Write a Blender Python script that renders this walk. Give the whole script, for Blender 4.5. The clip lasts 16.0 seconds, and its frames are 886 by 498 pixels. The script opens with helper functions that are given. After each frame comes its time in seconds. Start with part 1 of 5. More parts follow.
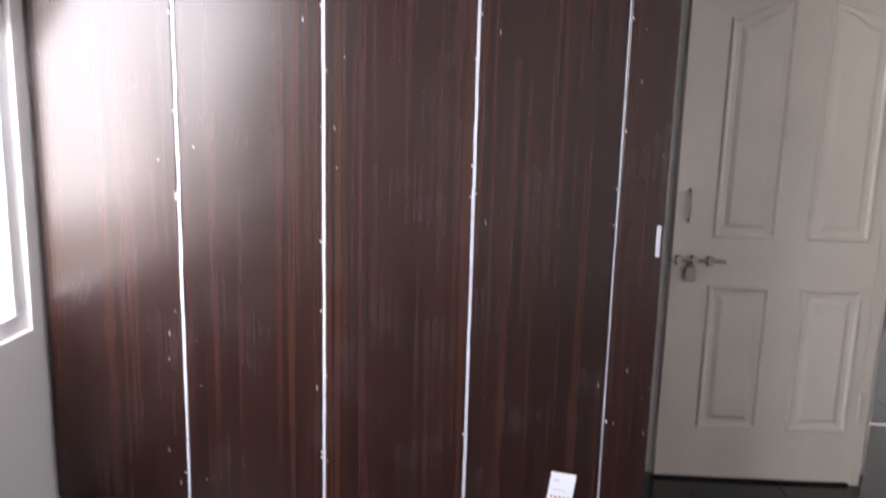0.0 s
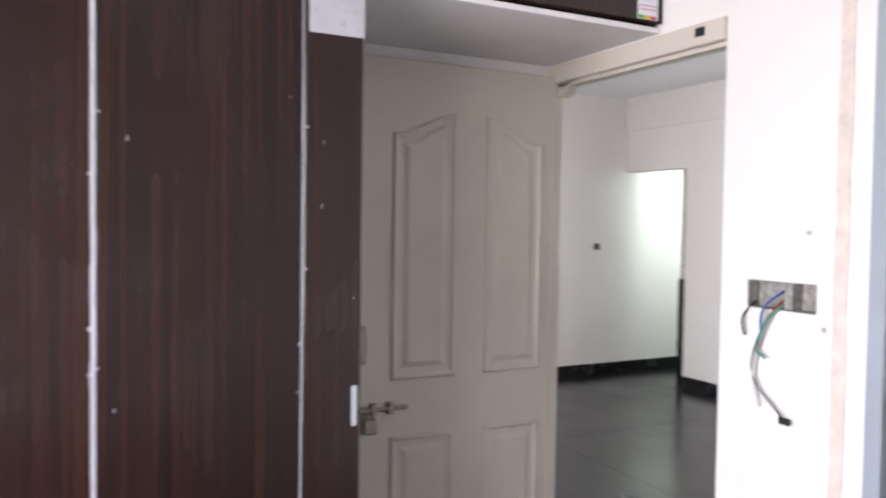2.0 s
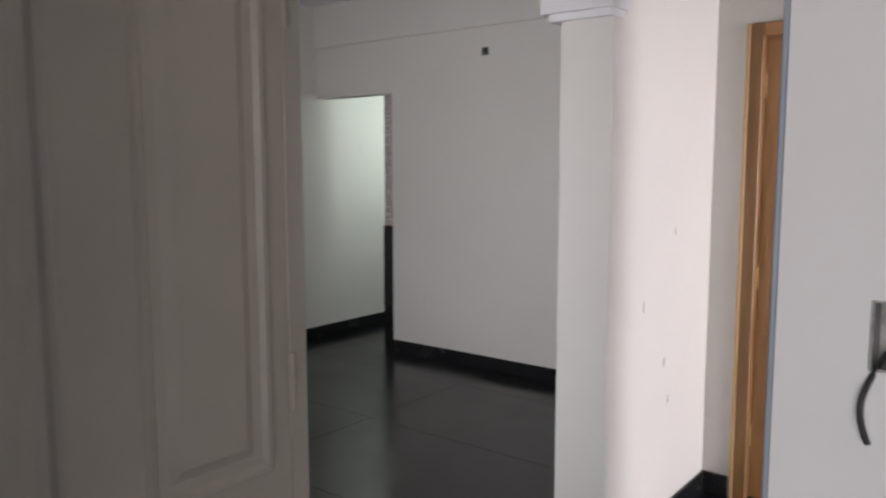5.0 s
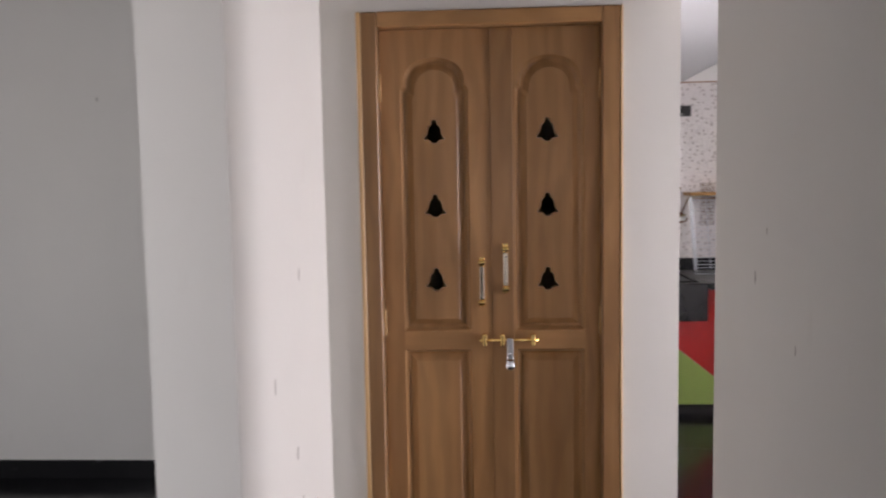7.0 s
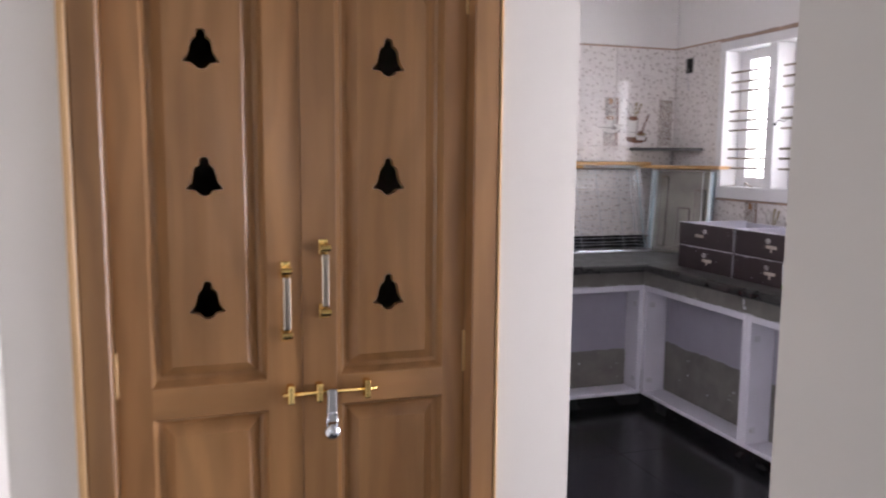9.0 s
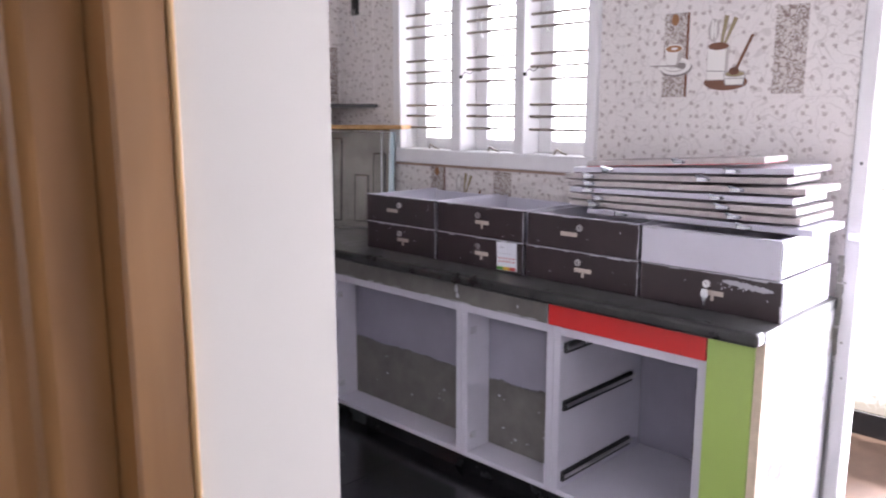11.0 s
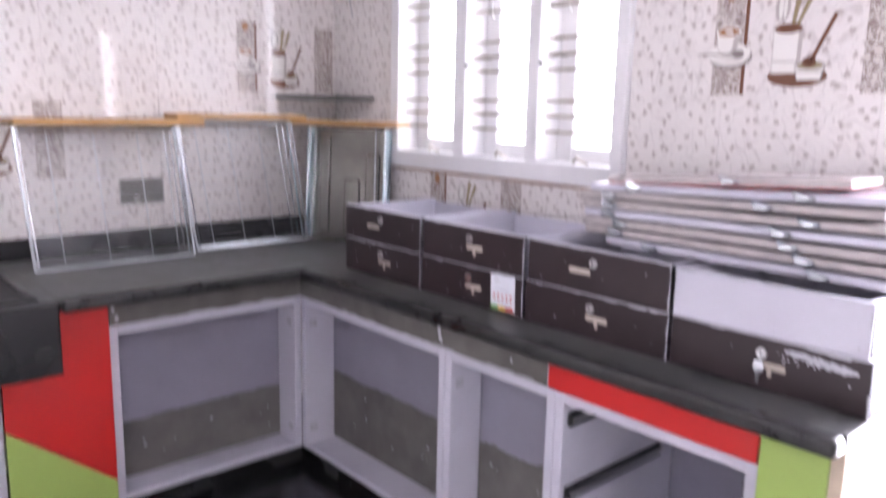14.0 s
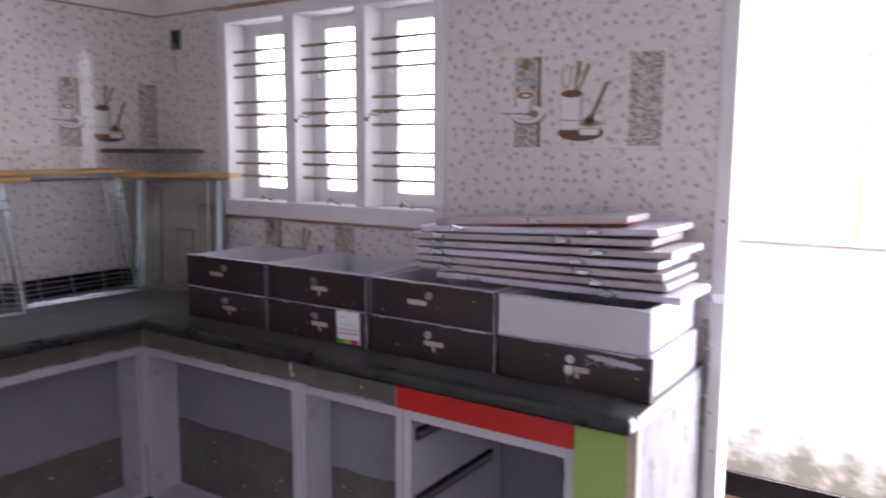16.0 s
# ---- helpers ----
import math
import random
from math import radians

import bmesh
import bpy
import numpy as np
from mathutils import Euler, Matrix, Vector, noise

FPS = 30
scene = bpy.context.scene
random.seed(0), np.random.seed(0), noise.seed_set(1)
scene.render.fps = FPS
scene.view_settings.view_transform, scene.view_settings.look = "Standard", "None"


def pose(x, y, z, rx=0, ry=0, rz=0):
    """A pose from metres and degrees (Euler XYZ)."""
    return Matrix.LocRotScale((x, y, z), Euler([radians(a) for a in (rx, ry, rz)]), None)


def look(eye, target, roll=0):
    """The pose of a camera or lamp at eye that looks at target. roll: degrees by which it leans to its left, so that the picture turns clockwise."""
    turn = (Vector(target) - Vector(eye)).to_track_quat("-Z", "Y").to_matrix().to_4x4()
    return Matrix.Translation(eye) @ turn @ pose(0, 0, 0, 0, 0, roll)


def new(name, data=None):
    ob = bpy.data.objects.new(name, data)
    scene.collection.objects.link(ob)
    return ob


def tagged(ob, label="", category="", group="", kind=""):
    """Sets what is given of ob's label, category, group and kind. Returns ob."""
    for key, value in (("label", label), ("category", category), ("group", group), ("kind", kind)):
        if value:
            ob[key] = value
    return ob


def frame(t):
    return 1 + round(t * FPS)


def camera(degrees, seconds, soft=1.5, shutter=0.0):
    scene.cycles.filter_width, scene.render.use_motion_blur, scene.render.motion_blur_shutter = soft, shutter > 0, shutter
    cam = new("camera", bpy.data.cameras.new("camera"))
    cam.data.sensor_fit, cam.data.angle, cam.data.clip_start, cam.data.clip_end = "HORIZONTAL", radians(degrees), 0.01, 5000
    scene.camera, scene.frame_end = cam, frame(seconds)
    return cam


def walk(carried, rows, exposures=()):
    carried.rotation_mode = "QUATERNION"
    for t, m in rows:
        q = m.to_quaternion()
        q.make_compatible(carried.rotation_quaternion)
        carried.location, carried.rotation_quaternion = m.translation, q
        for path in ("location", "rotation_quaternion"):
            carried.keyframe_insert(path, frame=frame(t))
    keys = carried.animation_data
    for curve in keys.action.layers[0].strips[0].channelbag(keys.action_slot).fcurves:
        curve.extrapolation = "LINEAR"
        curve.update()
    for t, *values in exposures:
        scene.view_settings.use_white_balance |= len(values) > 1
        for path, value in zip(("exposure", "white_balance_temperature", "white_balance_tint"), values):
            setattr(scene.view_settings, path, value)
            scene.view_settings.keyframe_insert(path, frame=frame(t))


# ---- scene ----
cam = camera(59.9, 16.0, soft=2.0, shutter=0.5)

PATH = [
    (0, (2.479, -4.153, 1.470), (0.514, -4.238, 1.106), 1.5),
    (0.5, (2.406, -4.264, 1.489), (0.473, -4.162, 0.987), 2.0),
    (1, (2.282, -4.225, 1.490), (0.33, -3.921, 1.173), 1.7),
    (1.5, (2.079, -4.204, 1.492), (0.168, -3.628, 1.338), 1.2),
    (2, (1.835, -4.251, 1.523), (0.058, -3.336, 1.456), 0.8),
    (2.5, (1.643, -4.238, 1.523), (0.031, -3.057, 1.434), 0.6),
    (3, (1.393, -4.08, 1.526), (-0.159, -2.822, 1.443), 0.0),
    (3.2, (1.297, -4.051, 1.532), (-0.237, -2.773, 1.404), 0.2),
    (5.3, (0.405, -3.440, 1.525), (-0.680, -1.770, 1.307), -0.1),
    (5.5, (0.322, -3.430, 1.527), (-0.634, -1.684, 1.318), 0.0),
    (6, (0.150, -3.182, 1.525), (-0.466, -1.292, 1.316), -0.6),
    (6.5, (0.060, -2.957, 1.529), (-0.338, -1.007, 1.335), -1.2),
    (7, (-0.088, -2.724, 1.508), (-0.198, -0.733, 1.346), -1.0),
    (7.5, (-0.142, -2.508, 1.520), (-0.121, -0.518, 1.325), -1.2),
    (8, (-0.199, -2.202, 1.466), (-0.060, -0.215, 1.290), -0.8),
    (8.5, (-0.238, -1.931, 1.475), (0.082, 0.033, 1.261), 0.2),
    (9, (-0.294, -1.671, 1.485), (0.325, 0.216, 1.246), 0.5),
    (9.5, (-0.224, -1.413, 1.484), (0.529, 0.420, 1.218), -0.6),
    (10, (-0.132, -1.176, 1.481), (0.856, 0.538, 1.186), -0.7),
    (10.2, (-0.1, -1.07, 1.485), (0.999, 0.573, 1.18), -0.7),
    (12.3, (0.388, -0.515, 1.538), (1.927, 0.7, 1.142), 1.4),
    (12.5, (0.478, -0.485, 1.53), (1.956, 0.802, 1.13), 1.4),
    (13, (0.559, -0.427, 1.505), (1.934, 0.881, 0.874), 2.4),
    (13.5, (0.616, -0.431, 1.499), (1.945, 0.855, 0.737), 2.8),
    (14, (0.638, -0.443, 1.511), (1.946, 1.026, 1.15), 1.3),
    (14.5, (0.627, -0.453, 1.546), (1.934, 1.053, 1.402), -0.3),
    (15, (0.61, -0.463, 1.552), (1.916, 1.049, 1.466), -1.2),
    (15.5, (0.527, -0.485, 1.549), (1.978, 0.881, 1.376), -0.6),
    (16, (0.358, -0.555, 1.56), (2.0, 0.557, 1.303), 0.3),
]
EXPOSURES = [(0, 2.16, 6600, 18), (0.5, 2.36, 6600, 19), (1.0, 2.44, 6600, 18), (1.5, 2.20, 6600, 18), (2.0, 1.95, 6600, 18), (2.5, 1.55, 6600, 18),
             (3.0, 1.45, 6600, 18), (5.3, 0.62, 6700, 17), (6.0, 0.70, 6700, 17), (7.0, 0.52, 6700, 18), (8.0, 0.50, 6600, 18), (9.0, 0.88, 6500, 19),
             (10.2, 1.22, 6400, 20), (12.3, 0.42, 6300, 22), (13.0, 0.80, 6300, 23), (13.5, 1.24, 6300, 23), (14.0, 1.45, 6300, 23), (14.5, 1.10, 6300, 23),
             (15.0, 0.58, 6400, 24), (15.5, 0.36, 6300, 23), (16.0, 0.14, 6300, 22)]
walk(cam, [(t, look(eye, target, roll)) for t, eye, target, roll in PATH], EXPOSURES)

# ---- world, sun and window light ----
world = bpy.data.worlds.new("sky")
scene.world = world
world.use_nodes = True
wn = world.node_tree.nodes
sky = wn.new("ShaderNodeTexSky")
sky.sky_type, sky.sun_disc = "NISHITA", False
sky.sun_elevation, sky.sun_rotation = radians(76), radians(284)
sky.air_density, sky.dust_density = 1.0, 4.0
wn["Background"].inputs["Strength"].default_value = 0.15
world.node_tree.links.new(sky.outputs["Color"], wn["Background"].inputs["Color"])

sun_data = bpy.data.lights.new("sun", "SUN")
sun_data.energy, sun_data.angle, sun_data.color = 5.0, radians(0.6), (1.0, 0.96, 0.9)
sun = new("sun", sun_data)
sun.matrix_world = look((-2.4, 0.6, 9.7), (0.0, 0.0, 0.0))


def window_light(name, place, aim, w, h, watts, color=(0.93, 0.96, 1.0)):
    data = bpy.data.lights.new(name, "AREA")
    data.shape, data.size, data.size_y, data.energy, data.color = "RECTANGLE", w, h, watts, color
    ob = new(name, data)
    ob.matrix_world = look(place, aim)
    return ob


window_light("daylight_kitchen_window", (3.06, 1.77, 1.76), (2.0, 1.77, 1.70), 1.1, 0.8, 15)
window_light("daylight_kitchen_door", (3.30, -0.44, 1.1), (2.0, -0.44, 0.98), 1.0, 2.1, 92, (0.93, 0.935, 1.0))
window_light("daylight_bedroom_window", (1.25, -5.73, 1.5), (1.25, -4.5, 0.7), 2.0, 1.4, 38)
# fill lamp behind an added, unseen opening; brightens hall and pillar
window_light("fill_unseen_hall_window", (-2.2, -2.72, 1.35), (-2.2, -1.0, 1.0), 1.6, 1.6, 32)
window_light("daylight_passage_window", (-3.30, 2.1, 2.0), (-4.46, 2.0, 1.75), 0.8, 0.8, 9, (0.80, 1.0, 0.95))


# ---- materials ----
def nodes_of(name):
    m = bpy.data.materials.new(name)
    m.use_nodes = True
    nt = m.node_tree
    return m, nt, nt.nodes["Principled BSDF"]


def add(nt, kind, **kw):
    n = nt.nodes.new(kind)
    for k, v in kw.items():
        n.inputs[k].default_value = v
    return n


def ramp(nt, fac, stops):
    r = nt.nodes.new("ShaderNodeValToRGB")
    els = r.color_ramp.elements
    while len(els) < len(stops):
        els.new(0.5)
    for e, (p, c) in zip(els, stops):
        e.position, e.color = p, (*c, 1)
    nt.links.new(fac, r.inputs[0])
    return r.outputs[0]


def grey(v):
    return (v, v, v)


def coords(nt, scale=(1, 1, 1)):
    g = nt.nodes.new("ShaderNodeNewGeometry")
    m = nt.nodes.new("ShaderNodeMapping")
    m.inputs["Scale"].default_value = scale
    nt.links.new(g.outputs["Position"], m.inputs["Vector"])
    return m.outputs["Vector"]


def noise_tex(nt, vec, scale, detail=4.0, rough=0.55, distortion=0.0):
    n = add(nt, "ShaderNodeTexNoise", Scale=scale, Detail=detail, Roughness=rough, Distortion=distortion)
    nt.links.new(vec, n.inputs["Vector"])
    return n.outputs["Fac"]


def mix(nt, fac, a, b, how="MIX"):
    n = nt.nodes.new("ShaderNodeMix")
    n.data_type, n.blend_type = "RGBA", how
    for sock, v in ((n.inputs[0], fac), (n.inputs[6], a), (n.inputs[7], b)):
        if isinstance(v, (int, float)):
            sock.default_value = v
        elif isinstance(v, tuple):
            sock.default_value = (*v, 1)
        else:
            nt.links.new(v, sock)
    return n.outputs[2]


def bump(nt, bsdf, height, strength=0.1, dist=0.002):
    b = add(nt, "ShaderNodeBump", Strength=strength, Distance=dist)
    nt.links.new(height, b.inputs["Height"])
    nt.links.new(b.outputs["Normal"], bsdf.inputs["Normal"])


def plain(name, color, rough=0.5, metal=0.0, vary=0.08, scale=6.0, grain=0.08, dirt=None, dirt_at=0.62):
    """Paint, plastic or metal with soft blotches, a fine grain and, if wanted, dirt."""
    m, nt, b = nodes_of(name)
    v = coords(nt)
    big = noise_tex(nt, v, scale)
    col = ramp(nt, big, [(0.3, tuple(c * (1 - vary) for c in color)), (0.7, tuple(min(1, c * (1 + vary)) for c in color))])
    if dirt:
        d = ramp(nt, noise_tex(nt, v, scale * 2.3, 8, 0.65), [(dirt_at, grey(0)), (dirt_at + 0.12, grey(1))])
        col = mix(nt, d, col, dirt)
    nt.links.new(col, b.inputs["Base Color"])
    fine = noise_tex(nt, v, 220, 3)
    r = ramp(nt, big, [(0.25, grey(max(0.02, rough - 0.012))), (0.75, grey(min(1, rough + 0.012)))])
    nt.links.new(r, b.inputs["Roughness"])
    b.inputs["Metallic"].default_value = metal
    if grain:
        bump(nt, b, fine, grain)
    return m


def wall_paint(name, color, smudge=(0.55, 0.52, 0.47)):
    """Matt emulsion on uneven plaster with faint vertical smudges."""
    m, nt, b = nodes_of(name)
    v = coords(nt)
    base = ramp(nt, noise_tex(nt, v, 1.1, 5), [(0.3, tuple(c * 0.95 for c in color)), (0.7, color)])
    marks = ramp(nt, noise_tex(nt, coords(nt, (9, 9, 3.2)), 0.9, 6, 0.5), [(0.66, grey(0)), (0.80, grey(0.45))])
    nt.links.new(mix(nt, marks, base, smudge), b.inputs["Base Color"])
    b.inputs["Roughness"].default_value = 0.72
    b.inputs["Specular IOR Level"].default_value = 0.3
    bump(nt, b, noise_tex(nt, v, 18, 6, 0.6), 0.12, 0.004)
    return m


def wood(name, dark, light, streak, along="z", gloss=0.35, fine=90.0, amount=0.5, figure=0.0):
    """Timber or laminate with a long grain along one axis."""
    m, nt, b = nodes_of(name)
    s = {"z": (1, 1, 0.035), "y": (1, 0.035, 1), "x": (0.035, 1, 1)}[along]
    info = nt.nodes.new("ShaderNodeObjectInfo")
    shift = nt.nodes.new("ShaderNodeVectorMath")
    shift.operation = "MULTIPLY_ADD"
    cv = nt.nodes.new("ShaderNodeCombineXYZ")
    for k in range(3):
        nt.links.new(info.outputs["Random"], cv.inputs[k])
    nt.links.new(cv.outputs[0], shift.inputs[0])
    shift.inputs[1].default_value = (3.7, 5.1, 0.4)
    nt.links.new(coords(nt, s), shift.inputs[2])
    v = shift.outputs[0]
    g1 = noise_tex(nt, v, fine * 0.22, 5, 0.6, 0.6)
    g2 = noise_tex(nt, v, fine, 4, 0.6)
    col = ramp(nt, g1, [(0.30, dark), (0.55, light), (0.75, dark)])
    st = ramp(nt, g2, [(0.50, grey(0)), (0.70, grey(amount))])
    col = mix(nt, st, col, streak)
    if figure:
        wide = {"z": (1, 1, 0.24), "y": (1, 0.24, 1), "x": (0.24, 1, 1)}[along]
        shift2 = nt.nodes.new("ShaderNodeVectorMath")
        shift2.operation = "MULTIPLY_ADD"
        nt.links.new(cv.outputs[0], shift2.inputs[0])
        shift2.inputs[1].default_value = (7.3, 2.9, 1.7)
        nt.links.new(coords(nt, wide), shift2.inputs[2])
        rings = add(nt, "ShaderNodeTexWave", Scale=5.0, Distortion=11.0, Detail=2.5)
        rings.inputs["Detail Scale"].default_value = 1.2
        nt.links.new(shift2.outputs[0], rings.inputs["Vector"])
        col = mix(nt, 1.0, col, ramp(nt, rings.outputs["Fac"], [(0.1, grey(1 - figure)), (0.8, grey(1.0))]), "MULTIPLY")
        cloud = noise_tex(nt, shift2.outputs[0], 5.0, 4, 0.6)
        col = mix(nt, 1.0, col, ramp(nt, cloud, [(0.35, (0.80, 0.77, 0.70)), (0.65, grey(1.0))]), "MULTIPLY")
    tone = ramp(nt, info.outputs["Random"], [(0.0, grey(0.84)), (1.0, grey(1.08))])
    col = mix(nt, 1.0, col, tone, "MULTIPLY")
    nt.links.new(col, b.inputs["Base Color"])
    r = ramp(nt, g2, [(0.3, grey(max(0.05, gloss - 0.06))), (0.7, grey(gloss + 0.1))])
    nt.links.new(r, b.inputs["Roughness"])
    bump(nt, b, g2, 0.12, 0.001)
    return m


def laminate():
    """Dark walnut laminate: broad upright bands, soft orange streaks and rubbed dusty patches."""
    m, nt, b = nodes_of("dark_walnut_laminate")
    v = coords(nt, (1, 1, 0.009))
    bands = noise_tex(nt, v, 7, 3, 0.55)
    lines = noise_tex(nt, v, 46, 4, 0.62)
    hair = noise_tex(nt, v, 150, 3, 0.6)
    col = ramp(nt, lines, [(0.32, (0.0112, 0.0046, 0.0043)), (0.62, (0.0224, 0.0081, 0.0064))])
    where = ramp(nt, bands, [(0.36, grey(0.18)), (0.62, grey(1.0))])
    streak = ramp(nt, lines, [(0.44, grey(0)), (0.74, grey(0.80))])
    col = mix(nt, mix(nt, 1.0, streak, where, "MULTIPLY"), col, (0.0499, 0.0176, 0.0097))
    col = mix(nt, 1.0, col, ramp(nt, hair, [(0.35, grey(0.76)), (0.65, grey(1.0))]), "MULTIPLY")
    dust = ramp(nt, noise_tex(nt, coords(nt, (1, 1, 0.8)), 6, 2, 0.5), [(0.52, grey(0)), (1.0, grey(0.09))])
    col = mix(nt, dust, col, (0.16, 0.14, 0.15))
    nt.links.new(col, b.inputs["Base Color"])
    b.inputs["Roughness"].default_value = 0.265
    b.inputs["Specular IOR Level"].default_value = 0.48
    return m


def tile_material():
    """White glazed wall tile printed with small brown sprigs and thin scrolls."""
    m, nt, b = nodes_of("sprigged_wall_tile")
    flat = nt.nodes.new("ShaderNodeSeparateXYZ")
    nt.links.new(coords(nt), flat.inputs[0])
    both = nt.nodes.new("ShaderNodeMath")
    nt.links.new(flat.outputs[0], both.inputs[0])
    nt.links.new(flat.outputs[1], both.inputs[1])
    join = nt.nodes.new("ShaderNodeCombineXYZ")
    nt.links.new(both.outputs[0], join.inputs[0])
    nt.links.new(flat.outputs[2], join.inputs[1])
    v = join.outputs[0]
    vor = add(nt, "ShaderNodeTexVoronoi", Scale=21.0, Randomness=0.9)
    vor.voronoi_dimensions = "2D"
    nt.links.new(v, vor.inputs["Vector"])
    wob = noise_tex(nt, v, 95, 2, 0.6)
    dist = nt.nodes.new("ShaderNodeMath")
    dist.operation = "MULTIPLY_ADD"
    nt.links.new(wob, dist.inputs[0])
    dist.inputs[1].default_value = 0.50
    nt.links.new(vor.outputs["Distance"], dist.inputs[2])
    spot = ramp(nt, dist.outputs[0], [(0.37, grey(0.60)), (0.45, grey(0))])
    curl = noise_tex(nt, v, 14, 1.0, 0.4, 1.1)
    vine = ramp(nt, curl, [(0.475, grey(0)), (0.49, grey(0.40)), (0.51, grey(0.40)), (0.525, grey(0))])
    twig = ramp(nt, noise_tex(nt, v, 24, 1, 0.4, 1.6), [(0.475, grey(0)), (0.49, grey(0.24)), (0.51, grey(0.24)), (0.525, grey(0))])
    base = ramp(nt, noise_tex(nt, v, 2.0), [(0.3, (0.73, 0.69, 0.67)), (0.7, (0.80, 0.76, 0.74))])
    col = mix(nt, twig, base, (0.50, 0.455, 0.44))
    col = mix(nt, vine, col, (0.44, 0.39, 0.375))
    col = mix(nt, spot, col, (0.30, 0.235, 0.215))
    nt.links.new(col, b.inputs["Base Color"])
    b.inputs["Roughness"].default_value = 0.055
    b.inputs["Specular IOR Level"].default_value = 0.45
    bump(nt, b, noise_tex(nt, v, 7, 2), 0.02, 0.002)
    return m


def floor_material():
    """Polished black stone with a dusty bloom and pale veins."""
    m, nt, b = nodes_of("black_polished_stone")
    v = coords(nt)
    cloud = noise_tex(nt, v, 1.6, 4, 0.5)
    vein = ramp(nt, noise_tex(nt, v, 1.7, 6, 0.6, 1.3), [(0.48, grey(0)), (0.50, grey(0.22)), (0.52, grey(0))])
    col = ramp(nt, cloud, [(0.35, (0.006, 0.006, 0.007)), (0.75, (0.016, 0.016, 0.018))])
    col = mix(nt, vein, col, (0.035, 0.035, 0.037))
    nt.links.new(col, b.inputs["Base Color"])
    r = ramp(nt, noise_tex(nt, v, 1.8, 5, 0.55), [(0.3, grey(0.13)), (0.75, grey(0.30))])
    nt.links.new(r, b.inputs["Roughness"])
    bump(nt, b, noise_tex(nt, v, 60, 4), 0.03, 0.001)
    return m


def granite(name, color, rough, dust):
    m, nt, b = nodes_of(name)
    v = coords(nt)
    sp = noise_tex(nt, v, 320, 2, 0.7)
    col = ramp(nt, sp, [(0.35, tuple(c * 0.6 for c in color)), (0.7, tuple(c * 1.6 for c in color))])
    d = ramp(nt, noise_tex(nt, v, 4.6, 9, 0.70, 1.1), [(0.40, grey(0)), (0.72, grey(0.85))])
    nt.links.new(mix(nt, d, col, dust), b.inputs["Base Color"])
    r = ramp(nt, d, [(0.0, grey(rough)), (1.0, grey(min(1, rough + 0.35)))])
    nt.links.new(r, b.inputs["Roughness"])
    return m


def glass_material(name, tint=(0.97, 0.99, 0.99), rough=0.02):
    m, nt, b = nodes_of(name)
    b.inputs["Base Color"].default_value = (*tint, 1)
    b.inputs["Roughness"].default_value = rough
    b.inputs["Transmission Weight"].default_value = 1.0
    b.inputs["IOR"].default_value = 1.45
    return m


M_HALL = wall_paint("cream_wall_paint", (0.66, 0.64, 0.60))
M_WHITE = wall_paint("white_wall_paint", (0.80, 0.78, 0.76), (0.66, 0.63, 0.60))
M_CEIL = wall_paint("ceiling_paint", (0.72, 0.72, 0.73))
M_FLOOR = floor_material()
M_JOINT = plain("brown_floor_joint", (0.085, 0.052, 0.034), 0.8, vary=0.25)
M_SKIRT = plain("black_skirting_stone", (0.011, 0.011, 0.012), 0.27, vary=0.10, scale=5, grain=0)
M_LAM = laminate()
M_EDGE = plain("raw_white_edge", (0.44, 0.44, 0.485), 0.6, dirt=(0.30, 0.26, 0.24), dirt_at=0.6, scale=14)
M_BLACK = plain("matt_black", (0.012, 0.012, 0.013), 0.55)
M_CREAM = plain("cream_door_paint", (0.60, 0.555, 0.485), 0.42, vary=0.05, scale=3)
M_FRAME = plain("white_gloss_paint", (0.76, 0.75, 0.76), 0.35, vary=0.05, dirt=(0.52, 0.49, 0.46), dirt_at=0.7)
M_STEEL = plain("brushed_steel", (0.62, 0.62, 0.62), 0.28, 1.0)
M_CHROME = plain("chrome_wire", (0.72, 0.76, 0.80), 0.16, 1.0)
M_BRASS = plain("polished_brass", (0.85, 0.60, 0.22), 0.18, 1.0)
M_ANTIQUE = plain("dull_bronze", (0.30, 0.26, 0.21), 0.42, 1.0)
M_TEAK = wood("teak_upright_grain", (0.343, 0.172, 0.067), (0.416, 0.222, 0.092), (0.316, 0.153, 0.058), "z", 0.36, 26, 0.30, 0.14)
M_TEAKD = wood("dark_teak_upright_grain", (0.286, 0.141, 0.054), (0.351, 0.185, 0.074), (0.251, 0.120, 0.045), "z", 0.36, 26, 0.30, 0.14)
M_TEAKL = wood("pale_teak_edge", (0.50, 0.30, 0.13), (0.58, 0.37, 0.17), (0.44, 0.25, 0.10), "z", 0.45, 26, 0.25)
M_TEAKX = wood("teak_level_grain", (0.343, 0.172, 0.067), (0.416, 0.222, 0.092), (0.316, 0.153, 0.058), "x", 0.36, 26, 0.30, 0.14)
M_HINGE = plain("dull_brass_hinge", (0.58, 0.40, 0.20), 0.4, 0.6)
M_NICKEL = plain("satin_nickel", (0.56, 0.49, 0.40), 0.16, 1.0)
M_PLANK = wood("yellow_pine_plank", (0.50, 0.27, 0.09), (0.62, 0.37, 0.15), (0.42, 0.20, 0.06), "x", 0.5, 40)
M_TILE = tile_material()
M_CTR = granite("black_granite_top", (0.040, 0.041, 0.041), 0.34, (0.165, 0.165, 0.155))
M_CEMENT = plain("grey_cement", (0.135, 0.128, 0.118), 0.85, vary=0.2, scale=9, grain=0.5, dirt=(0.34, 0.33, 0.30), dirt_at=0.68)
